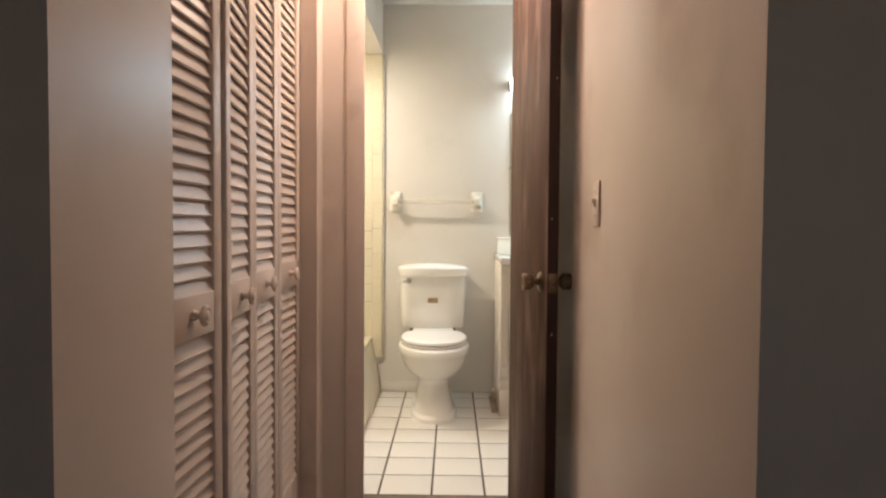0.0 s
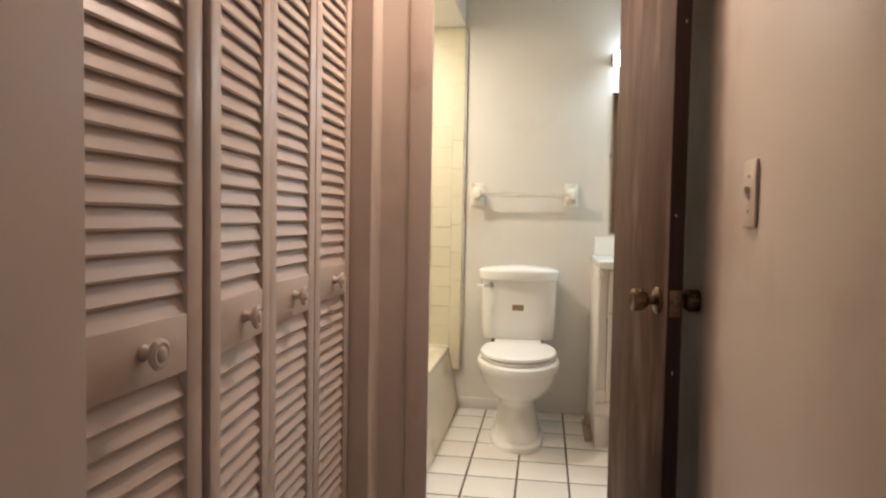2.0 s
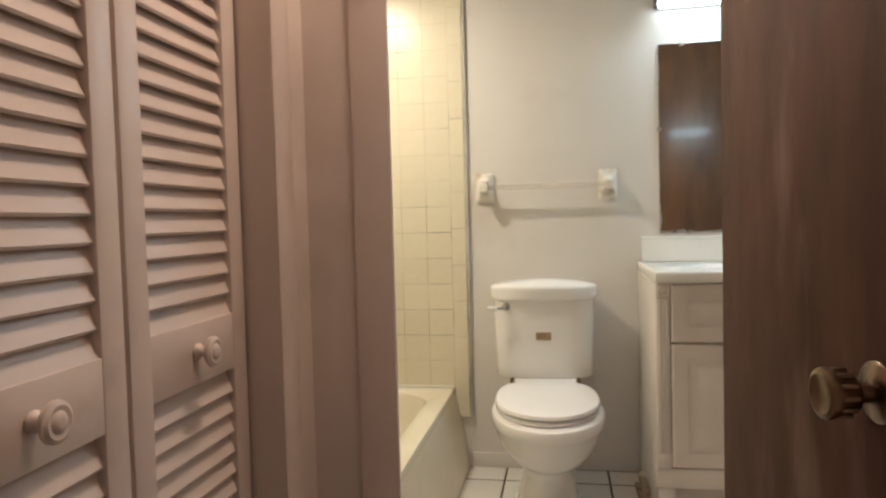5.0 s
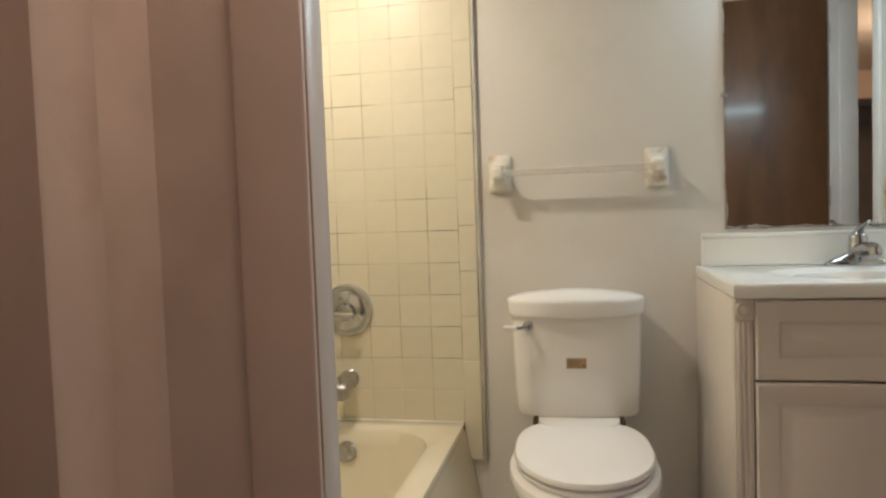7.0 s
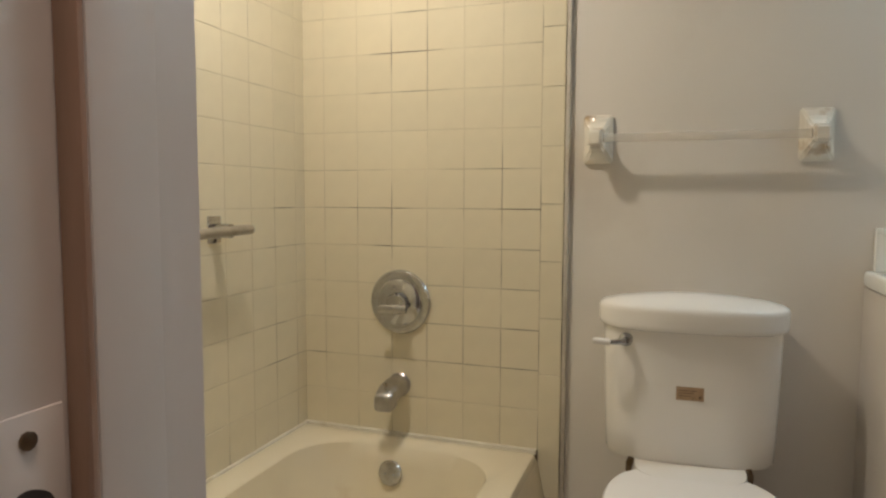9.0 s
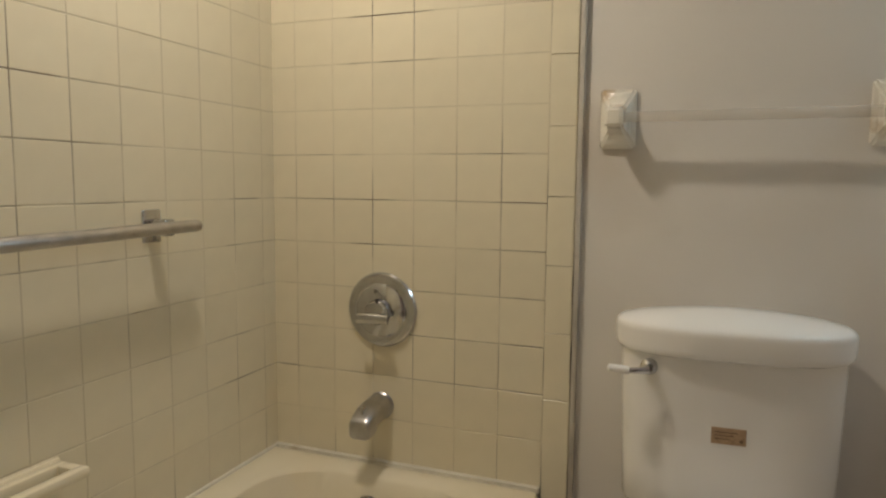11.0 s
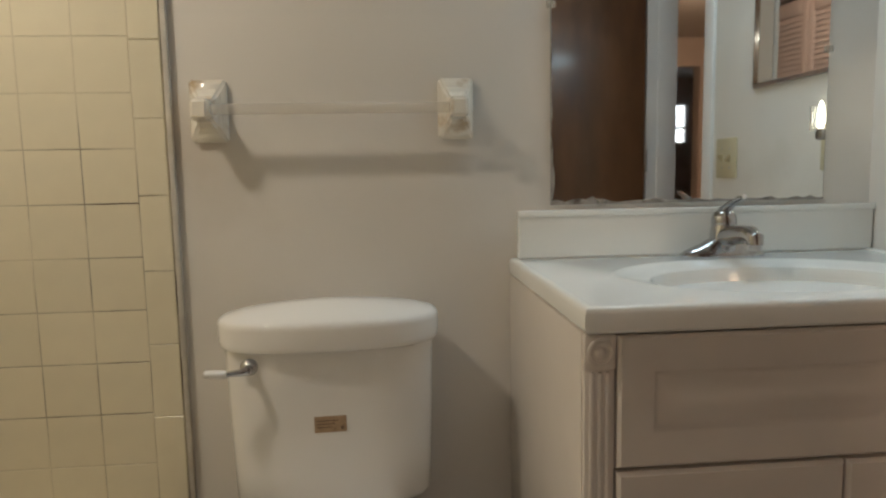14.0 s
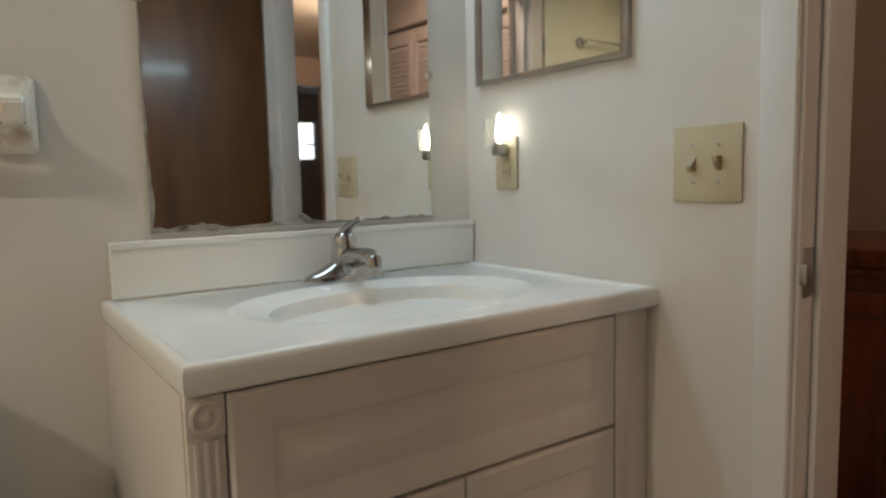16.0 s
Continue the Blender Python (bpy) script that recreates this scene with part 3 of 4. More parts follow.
part("basin", loft([rrect(txc, tyc, hx, hy, 0.302, 0.012), rrect(txc, tyc, hx, hy, 0.327, 0.014), rrect(txc, tyc, hx - 0.004, hy - 0.004, 0.336, 0.014), rrect(txc, tyc, hx - 0.014, hy - 0.014, TUB_Z, 0.016),
                    rrect(txc + 0.004, tyc, hx - 0.075, hy - 0.060, TUB_Z - 0.002, 0.15), rrect(txc + 0.004, tyc, hx - 0.088, hy - 0.072, TUB_Z - 0.012, 0.15), rrect(txc + 0.004, tyc, hx - 0.098, hy - 0.085, TUB_Z - 0.06, 0.15),
                    rrect(txc + 0.004, tyc, hx - 0.115, hy - 0.115, 0.17, 0.15), rrect(txc + 0.004, tyc, hx - 0.15, hy - 0.16, 0.085, 0.14), rrect(txc + 0.004, tyc, hx - 0.22, hy - 0.25, 0.062, 0.10)], cap0=False), TUB_ENAMEL, tub)
ax = TUB_X - 0.062 - (XT + TUB_X) / 2
part("apron", loft([[(ax - 0.10, y, 0), (ax + 0.055, y, 0), (ax + 0.053, y, 0.03), (ax + 0.032, y, 0.16), (ax + 0.006, y, 0.292), (ax - 0.002, y, 0.318), (ax - 0.05, y, 0.318), (ax - 0.10, y, 0.28)] for y in (YI - TYC + 0.002, YB - TYC - 0.002)], smooth=False), TUB_ENAMEL, tub)
of = part("overflow_cover", lathe([(0.034, 0), (0.035, 0.004), (0.032, 0.008), (0.010, 0.011), (0.002, 0.011)], 28, pose(-0.752 - (XT + TUB_X) / 2, 4.028 - TYC, 0.264, 80, 0, 0)), CHROME, tub, "round chrome overflow cover")
for dx in (-0.012, 0.012):
    part("screw", lathe([(0.003, 0), (0.002, 0.002)], 8, pose(-0.752 - (XT + TUB_X) / 2 + dx, 4.018 - TYC, 0.264, 80, 0, 0)), DULL_CHROME, of)

TF = YB - 0.014   # face of the tile
valve = thing("shower_valve", (-0.765, TF, 0.727), "round chrome shower valve with a lever", "shower valve")
part("escutcheon", lathe([(0.090, 0), (0.092, 0.004), (0.088, 0.010), (0.072, 0.014), (0.066, 0.013), (0.060, 0.017), (0.030, 0.022), (0.028, 0.030)], 48, pose(0, 0, 0, 90, 0, 0)), CHROME, valve)
part("hub", lathe([(0.030, 0.018), (0.030, 0.045), (0.026, 0.052), (0.012, 0.054)], 28, pose(0.004, 0, 0, 90, 0, 0)), CHROME, valve)
part("lever", loft([[(x, -0.058 - 0.006 * c, z0 + 0.011 * s) for c, s in [(math.cos(2 * math.pi * k / 12), math.sin(2 * math.pi * k / 12)) for k in range(12)]] for x, z0 in ((-0.042, -0.016), (-0.036, -0.014), (0.0, -0.012), (0.034, -0.012), (0.040, -0.013))]), CHROME, valve, "chrome lever handle")
part("indicator", box(0.008, 0.014, -0.0565, -0.053, 0.024, 0.034, 0.001), DARK_GAP, valve)
spout = thing("tub_spout", (-0.768, TF, 0.486), "chrome tub spout with a diverter knob", "tub spout")


def spout_ring(y, w, top, bottom, p=3.2, n=28):
    return [(x, y, z) for x, z, _ in oval(0, (top + bottom) / 2, w, (top - bottom) / 2, 0, n, p)]


part("flange", lathe([(0.033, 0), (0.034, 0.004), (0.030, 0.008)], 28, pose(0, 0, 0, 90, 0, 0)), DULL_CHROME, spout)
part("body", loft([spout_ring(-0.004, 0.028, 0.029, -0.029, 2.2), spout_ring(-0.030, 0.029, 0.030, -0.029, 2.6), spout_ring(-0.062, 0.029, 0.025, -0.028, 3.2), spout_ring(-0.080, 0.0285, 0.020, -0.028, 4), spout_ring(-0.084, 0.028, 0.019, -0.044, 4),
                   spout_ring(-0.098, 0.0275, 0.013, -0.047, 4.5), spout_ring(-0.114, 0.0265, 0.004, -0.047, 4.5), spout_ring(-0.121, 0.0255, -0.002, -0.046, 4.5), spout_ring(-0.124, 0.023, -0.006, -0.043, 4)]), DULL_CHROME, spout)
part("diverter", lathe([(0.0035, 0), (0.0035, 0.012), (0.0075, 0.014), (0.0085, 0.020), (0.003, 0.023)], 14, pose(0, -0.102, 0.008)), CHROME, spout)

# ---- grab bar and soap dish on the left wall ----
bar = thing("grab_bar", (XT + 0.012, 3.39, 0.945), "chrome shower grab bar on square mounts", "grab bar")
part("rail", tube([(0.058, -0.42, -0.012), (0.058, -0.41, -0.012), (0.058, 0.385, 0.0), (0.058, 0.395, 0.0), (0.058, 0.400, 0.0)], [0.008, 0.0125, 0.0125, 0.0115, 0.006], 16), DULL_CHROME, bar)
for y in (-0.33, 0.322):
    mt = part("mount", box(0.0, 0.008, y - 0.024, y + 0.024, -0.032, 0.034, 0.003), CHROME, bar)
    part("bracket", box(0.006, 0.055, y - 0.013, y + 0.013, -0.018, 0.016, 0.005), CHROME, mt)
soap = thing("soap_dish", (XT + 0.012, 3.402, 0.424), "cream ceramic soap dish set in the wall", "soap dish")
part("plate", box(0, 0.014, -0.080, 0.080, 0.0, 0.135, 0.006), TUB_ENAMEL, soap)
part("handle", joined(box(0.012, 0.030, -0.078, 0.078, 0.108, 0.130, 0.004), box(0.062, 0.085, -0.078, 0.078, 0.112, 0.132, 0.007), box(0.026, 0.066, -0.078, -0.056, 0.110, 0.131, 0.006), box(0.026, 0.066, 0.056, 0.078, 0.110, 0.131, 0.006)), TUB_ENAMEL, soap)
part("tray", loft([oval(0.045, 0, rx, ry, z, 40, 3) for rx, ry, z in ((0.028, 0.045, 0.012), (0.042, 0.066, 0.030), (0.047, 0.070, 0.052), (0.044, 0.066, 0.058), (0.038, 0.060, 0.050), (0.030, 0.050, 0.040))]), TUB_ENAMEL, soap, "scalloped cream soap tray")

end_bar = thing("shower_towel_bar", (-0.80, YI + 0.0155, 1.79), "thin chrome bar on the tiled tub end wall", "towel bar")
part("rail", tube([(0.235, 0.060, 0), (-0.235, 0.060, 0)], 0.0085, 16), CHROME, end_bar)
for x in (-0.225, 0.225):
    mt = part("flange", lathe([(0.030, 0), (0.031, 0.004), (0.022, 0.010), (0.012, 0.014)], 24, pose(x, 0, 0, -90, 0, 0)), CHROME, end_bar)
    part("bracket", tube([(x, 0.010, 0), (x, 0.045, 0), (x, 0.070, 0), (x, 0.072, 0)], [0.010, 0.010, 0.012, 0.006], 16), CHROME, mt)

# ---- towel bar ----
towel = thing("towel_bar", (0.0, YB, 1.174), "ivory ceramic towel bar with a clear acrylic rod", "towel bar")


def post(cx):
    return loft([[(cx + sx * w, -d, z0 + sz * h) for sx, sz in ((-1, -1), (1, -1), (1, 1), (-1, 1))] for w, h, d, z0 in (
        (0.037, 0.062, 0.0005, 0), (0.037, 0.062, 0.009, 0), (0.033, 0.057, 0.014, 0), (0.024, 0.040, 0.019, -0.001), (0.0175, 0.027, 0.030, -0.002), (0.0150, 0.0205, 0.046, -0.002), (0.0175, 0.0205, 0.056, -0.002), (0.0185, 0.0210, 0.078, -0.002), (0.016, 0.018, 0.087, -0.002))], smooth=False)


for cx in (-0.220, 0.2755):
    p1 = post(cx)
    bmesh.ops.bevel(p1, geom=p1.edges[:], offset=0.0045, segments=3, affect="EDGES")
    part("post", p1, CERAMIC, towel, "stained ivory ceramic post")
part("rod", tube([(-0.201, -0.068, -0.002), (0.257, -0.068, -0.002)], 0.0105, 20), ACRYLIC, towel, "cloudy clear acrylic rod")

# ---- vanity ----
VX0, VX1, VY = 0.387, XW - 0.003, 3.618
vanity = thing("vanity_cabinet", ((VX0 + VX1) / 2, (VY + YB) / 2, 0), "white raised-panel bathroom vanity cabinet", "vanity cabinet")
vx, vy = (VX0 + VX1) / 2, (VY + YB) / 2


def vb(x0, x1, y0, y1, z0, z1, bev=0.0):
    return box(x0 - vx, x1 - vx, y0 - vy, y1 - vy, z0, z1, bev)


part("side_panel", vb(VX0, VX0 + 0.014, VY, YB - 0.002, 0.0, 0.823, 0.001), VANITY_PAINT, vanity)
part("side_panel", vb(1.117, 1.131, VY, YB - 0.002, 0.0, 0.823, 0.001), VANITY_PAINT, vanity)
# front coloured near-black to give the shade in the door gaps
part("carcass", vb(VX0 + 0.015, 1.116, VY + 0.004, YB - 0.004, 0.175, 0.60), DARK_GAP, vanity, "dark recess behind the doors")
part("top_rail", vb(VX0 + 0.015, 1.116, VY + 0.003, VY + 0.015, 0.60, 0.823), VANITY_PAINT, vanity)
part("base_plinth", vb(VX0 - 0.004, 1.132, VY - 0.006, VY + 0.03, 0.150, 0.217, 0.003), VANITY_PAINT, vanity)
part("foot", vb(VX0, VX0 + 0.055, VY - 0.002, VY + 0.03, 0.0, 0.149, 0.002), VANITY_PAINT, vanity)
part("foot", vb(1.080, 1.131, VY - 0.002, VY + 0.03, 0.0, 0.149, 0.002), VANITY_PAINT, vanity)
part("toe_kick", vb(VX0 + 0.056, 1.079, VY + 0.04, VY + 0.055, 0.0, 0.149), VANITY_PAINT, vanity)
part("filler_strip", vb(1.139, VX1, VY + 0.001, VY + 0.015, 0.0, 0.823, 0.001), VANITY_PAINT, vanity, "plain white filler strip at the wall")


def raised_panel(x0, x1, z0, z1, frame_w):
    rings = []
    for inset, d in ((0, 0), (0, 0.014), (0.005, 0.019), (frame_w, 0.019), (frame_w + 0.003, 0.0168), (frame_w + 0.007, 0.0152), (frame_w + 0.011, 0.0148), (frame_w + 0.032, 0.0180), (frame_w + 0.035, 0.0190)):
        rings.append([(x - vx, VY + 0.002 - d - vy, z) for x, z in ((x0 + inset, z0 + inset), (x1 - inset, z0 + inset), (x1 - inset, z1 - inset), (x0 + inset, z1 - inset))])
    return loft(rings, smooth=False)


part("drawer_front", raised_panel(0.434, 1.087, 0.632, 0.820, 0.050), VANITY_PAINT, vanity)
part("door", raised_panel(0.434, 0.768, 0.222, 0.626, 0.048), VANITY_PAINT, vanity)
part("door", raised_panel(0.772, 1.087, 0.222, 0.626, 0.048), VANITY_PAINT, vanity)
for x0, x1 in ((VX0 + 0.002, 0.431), (1.095, 1.128)):
    pil = part("pilaster", vb(x0, x1, VY - 0.010, VY + 0.002, 0.218, 0.823, 0.001), VANITY_PAINT, vanity)
    w = (x1 - x0)
    if x0 > 1.0:
        continue
    for k in range(3):
        cx = x0 + w * (0.24 + 0.26 * k)
        part("reed", vb(cx - w * 0.085, cx + w * 0.085, VY - 0.0135, VY - 0.0098, 0.272, 0.770, 0.0014), VANITY_PAINT, pil)
    part("rosette_block", joined(vb(x0 - 0.001, x1 + 0.001, VY - 0.014, VY - 0.0098, 0.774, 0.822, 0.001),
                                 lathe([(w * 0.46, 0), (w * 0.44, 0.003), (w * 0.36, 0.0038), (w * 0.30, 0.0012), (w * 0.20, 0.001), (w * 0.14, 0.0032), (0.002, 0.0042)], 24, pose((x0 + x1) / 2 - vx, VY - 0.0138 - vy, 0.798, 90, 0, 0))), VANITY_PAINT, pil)
    part("foot_block", vb(x0 - 0.001, x1 + 0.001, VY - 0.014, VY - 0.0098, 0.219, 0.267, 0.001), VANITY_PAINT, pil)

# vanity top with a moulded oval bowl
CX, CY = 0.798, 3.850
top = thing("countertop", (CX, CY, 0.824), "white cultured marble vanity top with moulded bowl", "sink top")
ex0, ex1, ey0, ey1 = 0.386 - CX, XW - 0.002 - CX, 3.596 - CY, YB - 0.002 - CY
angs = sorted([2 * math.pi * k / 72 + 0.01 for k in range(72)] + [math.atan2(y, x) % (2 * math.pi) for x in (ex0, ex1) for y in (ey0, ey1)])


def rect_ring(ins, z):
    out = []
    for a in angs:
        c, s = math.cos(a), math.sin(a)
        tx = ((ex1) / c if c > 0 else ex0 / c) if abs(c) > 1e-6 else 9
        ty = ((ey1) / s if s > 0 else ey0 / s) if abs(s) > 1e-6 else 9
        r = min(tx, ty)
        x, y = c * r, s * r
        out.append((max(ex0 + ins, min(ex1 - ins, x)), max(ey0 + ins, min(ey1 - ins, y)), z))
    return out


def bowl_ring(rx, ry, z, dy=0.0):
    return [(rx * math.cos(a), dy + ry * math.sin(a), z) for a in angs]


slab = part("slab", loft([rect_ring(0.006, 0.0), rect_ring(0.001, 0.004), rect_ring(0, 0.012), rect_ring(0, 0.028), rect_ring(0.002, 0.034), rect_ring(0.006, 0.0372), rect_ring(0.012, 0.0374), rect_ring(0.0145, 0.0345), rect_ring(0.017, 0.0328), rect_ring(0.022, 0.0330),
                          bowl_ring(0.285, 0.196, 0.0332), bowl_ring(0.281, 0.192, 0.0352), bowl_ring(0.274, 0.187, 0.0356), bowl_ring(0.264, 0.179, 0.0338, -0.003), bowl_ring(0.240, 0.160, 0.0296, -0.010), bowl_ring(0.222, 0.148, 0.0262, -0.014), bowl_ring(0.2185, 0.1455, 0.0250, -0.0145), bowl_ring(0.2165, 0.1440, 0.0215, -0.015), bowl_ring(0.2145, 0.142, 0.0100, -0.016), bowl_ring(0.208, 0.136, -0.020, -0.018), bowl_ring(0.188, 0.118, -0.052, -0.018), bowl_ring(0.150, 0.092, -0.088, -0.018), bowl_ring(0.08, 0.05, -0.108, -0.018), bowl_ring(0.022, 0.022, -0.112, -0.018)], smooth=True), MARBLE, top)
for f in slab.data.polygons:
    f.use_smooth = True
part("drain", lathe([(0.023, -0.111), (0.024, -0.107), (0.012, -0.104), (0.002, -0.103)], 20, pose(0, -0.018, 0)), CHROME, top)
part("backsplash", box(0.402 - CX, XW - 0.003 - CX, YB - 0.022 - CY, YB - 0.002 - CY, 0.0362, 0.136, 0.004, 3), MARBLE, top)
part("backsplash_lip", box(0.4005 - CX, XW - 0.0035 - CX, YB - 0.0265 - CY, YB - 0.0225 - CY, 0.124, 0.1365, 0.0018, 3), MARBLE, top)
# no sealant: a near-black block paints the shade in the open gap
part("caulk", box(XW - 0.012 - CX, XW - 0.002 - CX, 3.599 - CY, 3.610 - CY, 0.006, 0.030, 0.002), DARK_GAP, top, "dark block as shade of the open gap at the wall")

faucet = thing("faucet", (0.822, 4.070, 0.860), "chrome single-lever centreset faucet on the vanity top", "faucet")
faucet.matrix_basis = faucet.matrix_basis @ Matrix.Scale(1.14, 4)
part("base_plate", loft([oval(0, 0, rx, ry, z, 48, 2.6) for rx, ry, z in ((0.077, 0.026, 0.0), (0.078, 0.0265, 0.004), (0.074, 0.024, 0.010), (0.060, 0.021, 0.016), (0.040, 0.020, 0.024), (0.028, 0.020, 0.031))]), CHROME, faucet)
part("body", lathe([(0.0245, 0.012), (0.0235, 0.036), (0.0225, 0.052), (0.0205, 0.056), (0.0205, 0.0585)], 28), CHROME, faucet)
part("cap", lathe([(0.0215, 0.0590), (0.0220, 0.064), (0.0205, 0.074), (0.0155, 0.082), (0.006, 0.086)], 28), CHROME, faucet)
sp = part("spout", tube([(0, -0.010, 0.036), (0, -0.035, 0.041), (0, -0.065, 0.046), (0, -0.092, 0.047), (0, -0.104, 0.042), (0, -0.106, 0.031)], [0.0195, 0.0175, 0.0160, 0.0155, 0.0145, 0.0125], 20), CHROME, faucet)
part("aerator", lathe([(0.0115, 0.0), (0.0115, 0.010), (0.010, 0.011)], 20, pose(0, -0.106, 0.0225)), DULL_CHROME, sp)
lv = part("lever", loft([[(w * math.cos(2 * math.pi * k / 16), y, z + h * math.sin(2 * math.pi * k / 16)) for k in range(16)] for y, z, w, h in ((0.010, 0.072, 0.010, 0.009), (0.000, 0.082, 0.0125, 0.010), (-0.018, 0.093, 0.0105, 0.0075), (-0.040, 0.102, 0.0080, 0.0050), (-0.060, 0.108, 0.0075, 0.0042), (-0.068, 0.110, 0.0050, 0.0030))]), CHROME, faucet, "chrome lever handle tilted up")
part("lever_button", lathe([(0.0045, 0), (0.004, 0.0015), (0.001, 0.002)], 14, pose(0, -0.0675, 0.1105, 80, 0, 0)), SEAT_PLASTIC, lv, "small white button")

# mirror over the vanity
MX0, MX1, MZ0, MZ1 = 0.474, 1.083, 0.971, 1.714
mirror = thing("wall_mirror", ((MX0 + MX1) / 2, YB, MZ0), "frameless wall mirror with corroded lower edge", "mirror")
mw, mh = (MX1 - MX0) / 2, MZ1 - MZ0
part("pane", box(-mw, mw, -0.007, -0.001, 0, mh, 0.0012, 1), MIRROR, mirror)


def ragged(length, base, amp, seed, upright=False):
    """A thin ragged strip of lost silvering along an edge."""
    rnd = random.Random(seed)
    n = 40
    tops = [base + amp * max(0.0, rnd.gauss(0.3, 0.35)) * (1.5 if k < 9 else 0.6) for k in range(n + 1)]
    bm = bmesh.new()
    rows = [[bm.verts.new((length * k / n, y, z)) for k, z in enumerate(zs)] for y, zs in ((0, [0] * (n + 1)), (0, tops), (0.0005, tops), (0.0005, [0] * (n + 1)))]
    for a, b in zip(rows, rows[1:] + rows[:1]):
        for k in range(n):
            bm.faces.new((a[k], a[k + 1], b[k + 1], b[k]))
    if upright:
        bmesh.ops.transform(bm, matrix=pose(0, 0, 0, 0, -90, 0) @ Matrix.Scale(-1, 4, (0, 0, 1)), verts=bm.verts[:])
    return bm


part("worn_edge", ragged(2 * mw, 0.004, 0.010, 4), MIRROR_EDGE, mirror, "corroded grey mirror edge", pose(-mw, -0.0078, 0.0))
part("worn_edge", ragged(mh, 0.002, 0.006, 9, True), MIRROR_EDGE, mirror, "chipped mirror edge", pose(-mw, -0.0078, 0.0))
for x, z in ((-mw + 0.09, mh - 0.004), (mw - 0.05, mh - 0.004), (-mw + 0.11, 0.004), (mw - 0.19, 0.004), (-mw + 0.002, mh * 0.555), (mw - 0.002, 0.32)):
    part("clip", box(x - 0.009, x + 0.009, -0.011, -0.001, z - 0.007, z + 0.007, 0.002), ACRYLIC, mirror)

# vanity light
vl = thing("vanity_light", (0.79, YB, 1.878), "chrome vanity light bar with lit frosted shade", "wall light")
part("back_plate", box(-0.33, 0.33, -0.020, -0.001, -0.030, 0.030, 0.004), CHROME, vl)
part("shade", loft([[(x, -0.062 + 0.040 * s * math.cos(2 * math.pi * k / 24), 0.040 * s * math.sin(2 * math.pi * k / 24)) for k in range(24)] for x, s in ((-0.318, 0.6), (-0.315, 0.95), (-0.310, 1), (0.310, 1), (0.315, 0.95), (0.318, 0.6))]), LAMP_GLASS, vl, "lit frosted glass shade")
for sx in (-1, 1):
    part("end_cap", box(sx * 0.326 - 0.006, sx * 0.326 + 0.006, -0.080, -0.018, -0.022, 0.022, 0.004), BRASS, vl)

# ---- right wall fittings ----
med = thing("medicine_cabinet", (XW, 3.877, 1.266), "recessed medicine cabinet with a mirrored door", "medicine cabinet")
part("frame", boxes((-0.014, -0.0005, -0.217, 0.217, 0, 0.010), (-0.014, -0.0005, -0.217, 0.217, 0.60, 0.61), (-0.014, -0.0005, -0.217, -0.207, 0.010, 0.60), (-0.014, -0.0005, 0.207, 0.217, 0.010, 0.60)), DULL_CHROME, med, "thin grey metal frame")
part("mirror_door", box(-0.006, 0.0, -0.413, 0.0, 0.0105, 0.5995), MIRROR, med, "mirrored door slightly ajar", pose(-0.001, 0.2065, 0, 0, 0, -1.6))

outlet = thing("wall_outlet", (XW, 4.000, 1.089), "ivory outlet plate on the bathroom wall", "outlet")
part("plate", box(-0.006, -0.0005, -0.0355, 0.0355, -0.0575, 0.0575, 0.0025), IVORY, outlet)
for z in (-0.020, 0.020):
    so = part("socket", loft([oval(0, 0, 0.0165, 0.0145, d, 24, 3) for d in (0, 0.002)]), IVORY, outlet, m=pose(-0.0059, 0, z, 0, -90, 0))
    for dy in (-0.006, 0.006):
        part("slot", box(-0.004, 0.004, dy - 0.001, dy + 0.001, 0.0017, 0.0024), DARK_GAP, so)
night = thing("night_light", (XW - 0.008, 3.999, 1.121), "small plug-in night light with a lit flame bulb", "night light")
part("plug_body", box(-0.030, 0.0, -0.013, 0.015, -0.016, 0.012, 0.006), DULL_CHROME, night)
part("bulb", lathe([(0.005, 0.010), (0.008, 0.020), (0.0095, 0.034), (0.0075, 0.052), (0.004, 0.068), (0.001, 0.076)], 20, pose(-0.020, -0.004, 0)), BULB, night, "lit flame-shaped bulb")
part("shade", loft([[(-0.024 + (0.026) * math.cos(a), 0.004 + 0.022 * math.sin(a), z) for a in [math.pi * (0.45 + 1.1 * k / 14) for k in range(15)]] + [(-0.024 + (0.0245) * math.cos(a), 0.004 + 0.0205 * math.sin(a), z) for a in [math.pi * (0.45 + 1.1 * k / 14) for k in range(14, -1, -1)]] for z in (0.004, 0.062)], smooth=False), NIGHT_SHADE, night, "clear plastic shade")
switch_2 = thing("double_light_switch", (XW, 3.505, 1.072), "ivory two-gang toggle switch plate", "light switch")
part("plate", box(-0.006, -0.0005, -0.062, 0.062, -0.062, 0.062, 0.0025), IVORY, switch_2)
for dy, up in ((-0.023, 1), (0.023, -1)):
    part("toggle", loft([[(-0.0058, dy + y, z) for y, z in ((-0.005, -0.012), (0.005, -0.012), (0.005, 0.012), (-0.005, 0.012))], [(-0.019, dy + y, z + up * 0.007) for y, z in ((-0.004, -0.004), (0.004, -0.004), (0.004, 0.004), (-0.004, 0.004))]], smooth=False), TOGGLE, switch_2, "worn brown toggle")
    for z in (-0.030, 0.030):
        part("screw", lathe([(0.0032, 0), (0.003, 0.0012), (0.002, 0.0016)], 10, pose(-0.0058, dy, z, 0, -90, 0)), DULL_CHROME, switch_2)

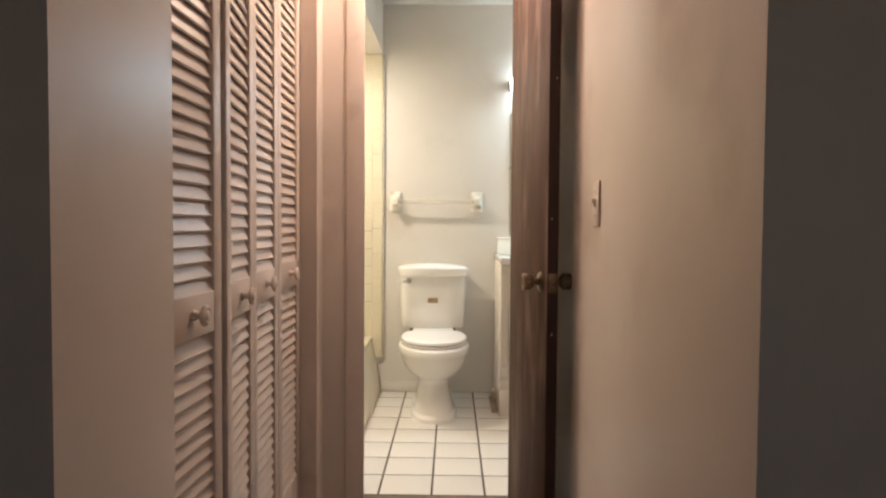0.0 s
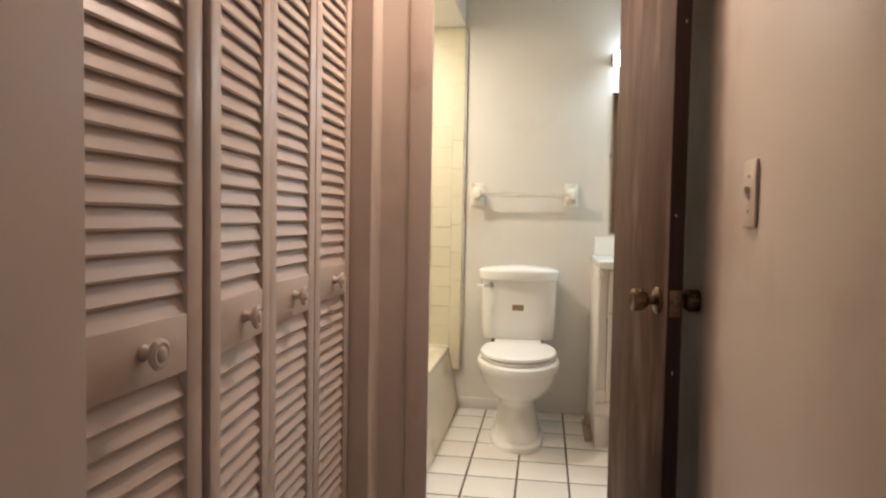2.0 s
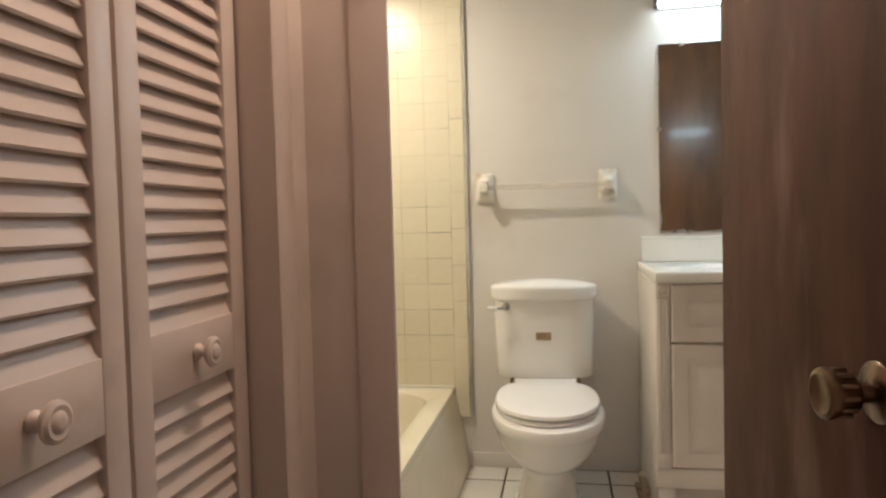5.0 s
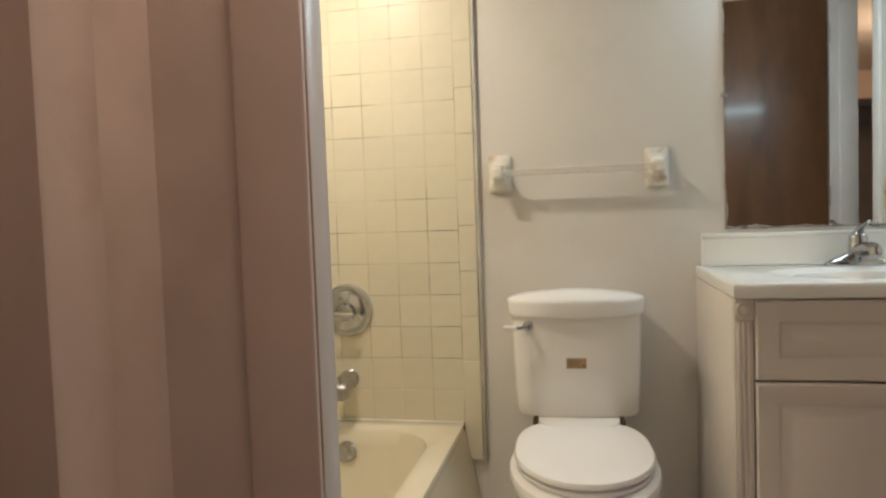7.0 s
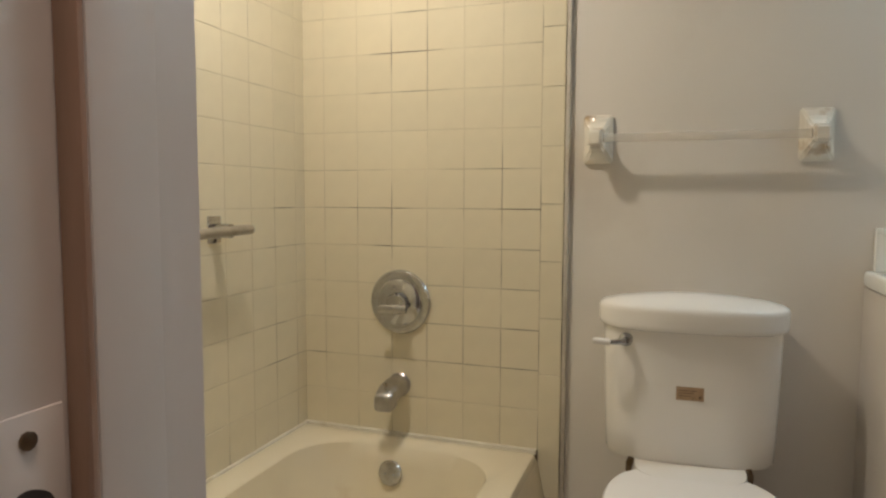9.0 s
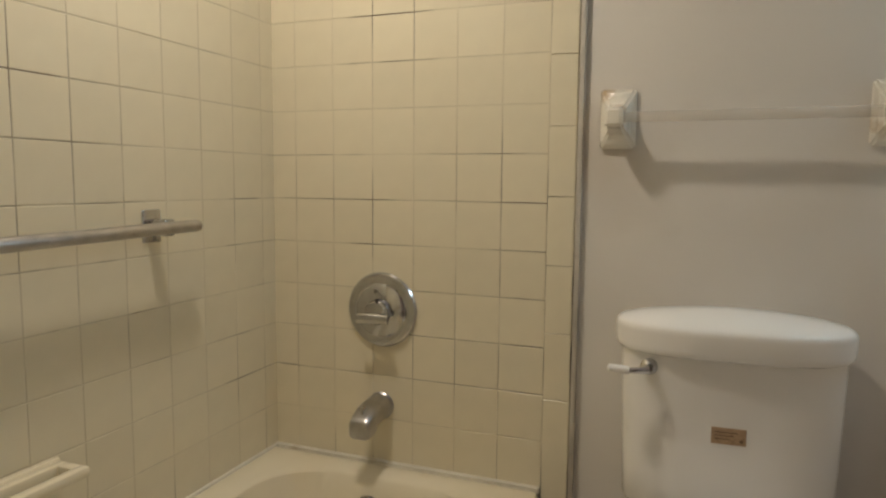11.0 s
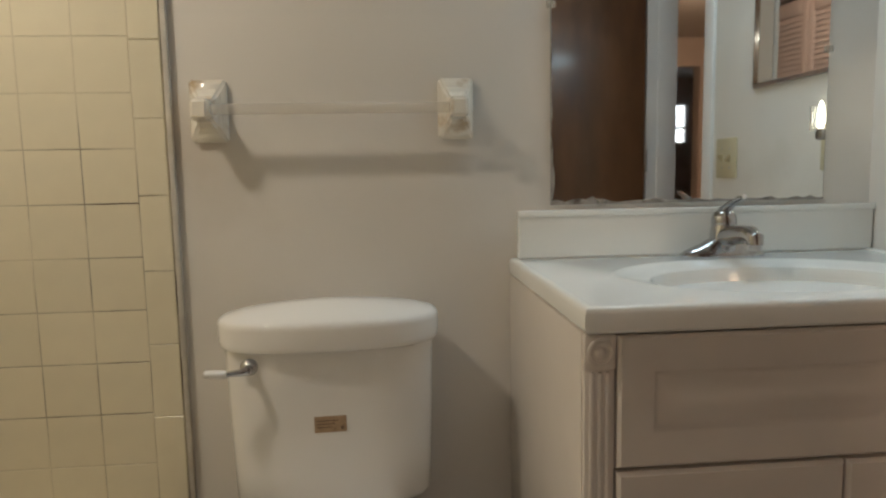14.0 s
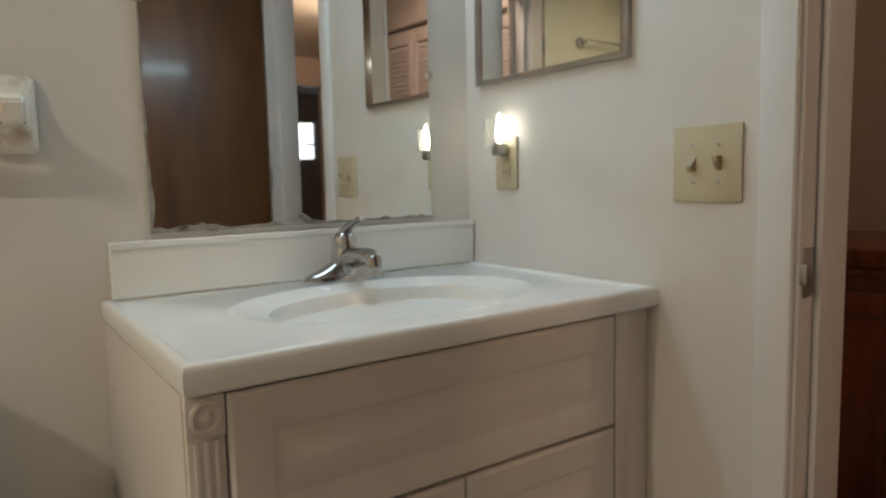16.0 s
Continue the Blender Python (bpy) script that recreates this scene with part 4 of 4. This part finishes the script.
# side door standing open against the front wall
door_side = thing("side_door", (XW - 0.004, 2.848, 0.012), "varnished brown wooden door open against the wall", "door", rz=93)
part("leaf", box(-0.036, -0.001, 0.004, 0.585, 0, 2.02, 0.0015), WOOD_GLOSSY, door_side)
part("door_knob", lathe(knob_profile(), 28, pose(-0.001, 0.525, ZK, 0, 90, 0)), BRASS, door_side)
for z in (0.25, 1.02, 1.78):
    part("hinge", lathe([(0.006, 0), (0.006, 0.09)], 12, pose(0.003, 0.0, z)), DULL_CHROME, door_side)

# wooden cabinet in the side room
cab = thing("wooden_cabinet", (2.18, 3.62, 0), "red-brown stained wooden cabinet in the side room", "cabinet")
part("body", box(-0.24, 0.27, -0.58, 0.62, 0.05, 0.822, 0.004), RED_WOOD, cab)
part("plinth", box(-0.21, 0.25, -0.56, 0.60, 0.0, 0.051), RED_WOOD, cab)
part("top", box(-0.275, 0.28, -0.615, 0.655, 0.827, 0.872, 0.010, 3), RED_WOOD, cab, "thick red-brown wooden top")
part("moulding", box(-0.258, 0.275, -0.597, 0.637, 0.804, 0.826, 0.006), RED_WOOD, cab)
for k in range(3):
    y0 = -0.55 + 0.385 * k
    d = part("door", loft([[(-0.24 - dd, y, z) for y, z in ((y0 + i, 0.10 + i), (y0 + 0.375 - i, 0.10 + i), (y0 + 0.375 - i, 0.77 - i), (y0 + i, 0.77 - i))] for i, dd in ((0, 0.0005), (0, 0.016), (0.004, 0.019), (0.055, 0.019), (0.06, 0.010), (0.075, 0.010), (0.10, 0.018))], smooth=False), RED_WOOD, cab)
    part("handle", lathe([(0.008, 0), (0.006, 0.008), (0.012, 0.016), (0.008, 0.024)], 16, pose(-0.259, y0 + 0.03, 0.60, 0, -90, 0)), BRASS, d)

# scrap of trim on the floor beside the vanity
scrap = solid("baseboard_scrap", joined(box(-0.02, 0.018, -0.17, 0.13, 0, 0.022, 0.004), box(-0.006, 0.018, -0.05, 0.15, 0.020, 0.058, 0.006)), SCRAP_WOOD, (0.371, 3.86, 0.0), "water-stained broken scrap of wood trim by the vanity", "wood scrap")

# ---- tiles ----


def tile_mesh(w, h, t, bev):
    return mesh_of("tile", loft([[(-w / 2 + i, -d, -h / 2 + i), (w / 2 - i, -d, -h / 2 + i), (w / 2 - i, -d, h / 2 - i), (-w / 2 + i, -d, h / 2 - i)] for i, d in ((0, 0), (0, t - bev), (bev, t))], cap0=False, smooth=False), TILE)


P = 0.1083
cache = {}


def lay(parent, spans_u, spans_z, at, name="tile"):
    for u0, u1 in spans_u:
        for z0, z1 in spans_z:
            key = (round(u1 - u0, 4), round(z1 - z0, 4))
            if key not in cache:
                cache[key] = tile_mesh(key[0] - 0.0010, key[1] - 0.0015, 0.0065, 0.0012)
            ob = new(name, cache[key])
            ob.parent = parent
            ob.matrix_basis = at((u0 + u1) / 2, (z0 + z1) / 2)


def spans(joints):
    return list(zip(joints, joints[1:]))


zj = [TUB_Z + 0.002] + [0.453 + P * k for k in range(15)] + [2.069]
xj = [XT + 0.0145] + [-1.008 + 0.1077 * k for k in range(6)]
built("grout_back", box(XT + 0.0142, TUB_X, TF - 0.0002, YB - 0.0008, TUB_Z - 0.03, 2.069), GROUT, "stained grout between the back wall tiles", "grout")
built("grout_left", box(XT + 0.0008, XT + 0.0152, YI + 0.001, YB - 0.001, TUB_Z - 0.03, 2.069), GROUT, "stained grout between the side wall tiles", "grout")
lay(wall_back, spans(xj + [-0.364]), spans(zj), lambda u, z: pose(u, TF + 0.0055, z))
zb = [0.215] + [0.249 + 0.152 * k for k in range(2, 13) if 0.249 + 0.152 * k < 2.0] + [2.069]
built("grout_edge", box(-0.3635, TUB_X, TF + 0.0045, YB - 0.001, 0.21, TUB_Z - 0.03), GROUT, "grout under the edge tiles", "grout")
lay(wall_back, [(-0.364, TUB_X - 0.001)], spans(zb), lambda u, z: pose(u, TF + 0.004, z), "edge_tile")
yj = [TF + 0.004 - 0.055 - P * k for k in range(13)]
yj = [YI + 0.002] + sorted(y for y in yj if y > YI + 0.03) + [TF + 0.003]
lay(wall_left, spans(yj), spans(zj), lambda u, z: pose(XT + 0.0095, u, z, 0, 0, 90))

built("grout_front", box(XT + 0.0155, TUB_X - 0.02, YI + 0.0008, YI + 0.0142, TUB_Z - 0.03, 2.069), GROUT, "stained grout between the tub end tiles", "grout")
lay(wall_front, spans([XT + 0.0165] + [-0.970 + 0.1077 * k for k in range(6)] + [TUB_X - 0.02]), spans(zj), lambda u, z: pose(u, YI + 0.0085, z, 0, 0, 180))

FP = 0.2055
fx = [TUB_X - 0.04] + [-0.152 + FP * k for k in range(7)] + [XW]
fy = [2.558] + [2.762 + 0.2062 * k for k in range(7)] + [YB]
floor_bath = built("floor_bath", box(TUB_X - 0.06, XW, 2.5565, YB, -0.1, -0.0006), FLOOR_GROUT, "white square floor tiles with dark grout", "floor")
fcache = {}
for x0, x1 in spans(fx):
    for y0, y1 in spans(fy):
        if y1 - y0 < 0.02 or x1 - x0 < 0.02:
            continue
        key = (round(x1 - x0, 4), round(y1 - y0, 4))
        if key not in fcache:
            w, h = key[0] - 0.0085, key[1] - 0.0085
            fcache[key] = mesh_of("floor_tile", loft([[(-w / 2 + i, -h / 2 + i, z), (w / 2 - i, -h / 2 + i, z), (w / 2 - i, h / 2 - i, z), (-w / 2 + i, h / 2 - i, z)] for i, z in ((0, -0.003), (0, -0.0002), (0.0012, 0.0003))], cap0=False, smooth=False), FLOOR_TILE)
        ob = new("floor_tile", fcache[key])
        ob.parent = floor_bath
        ob.matrix_basis = pose((x0 + x1) / 2, (y0 + y1) / 2, 0)
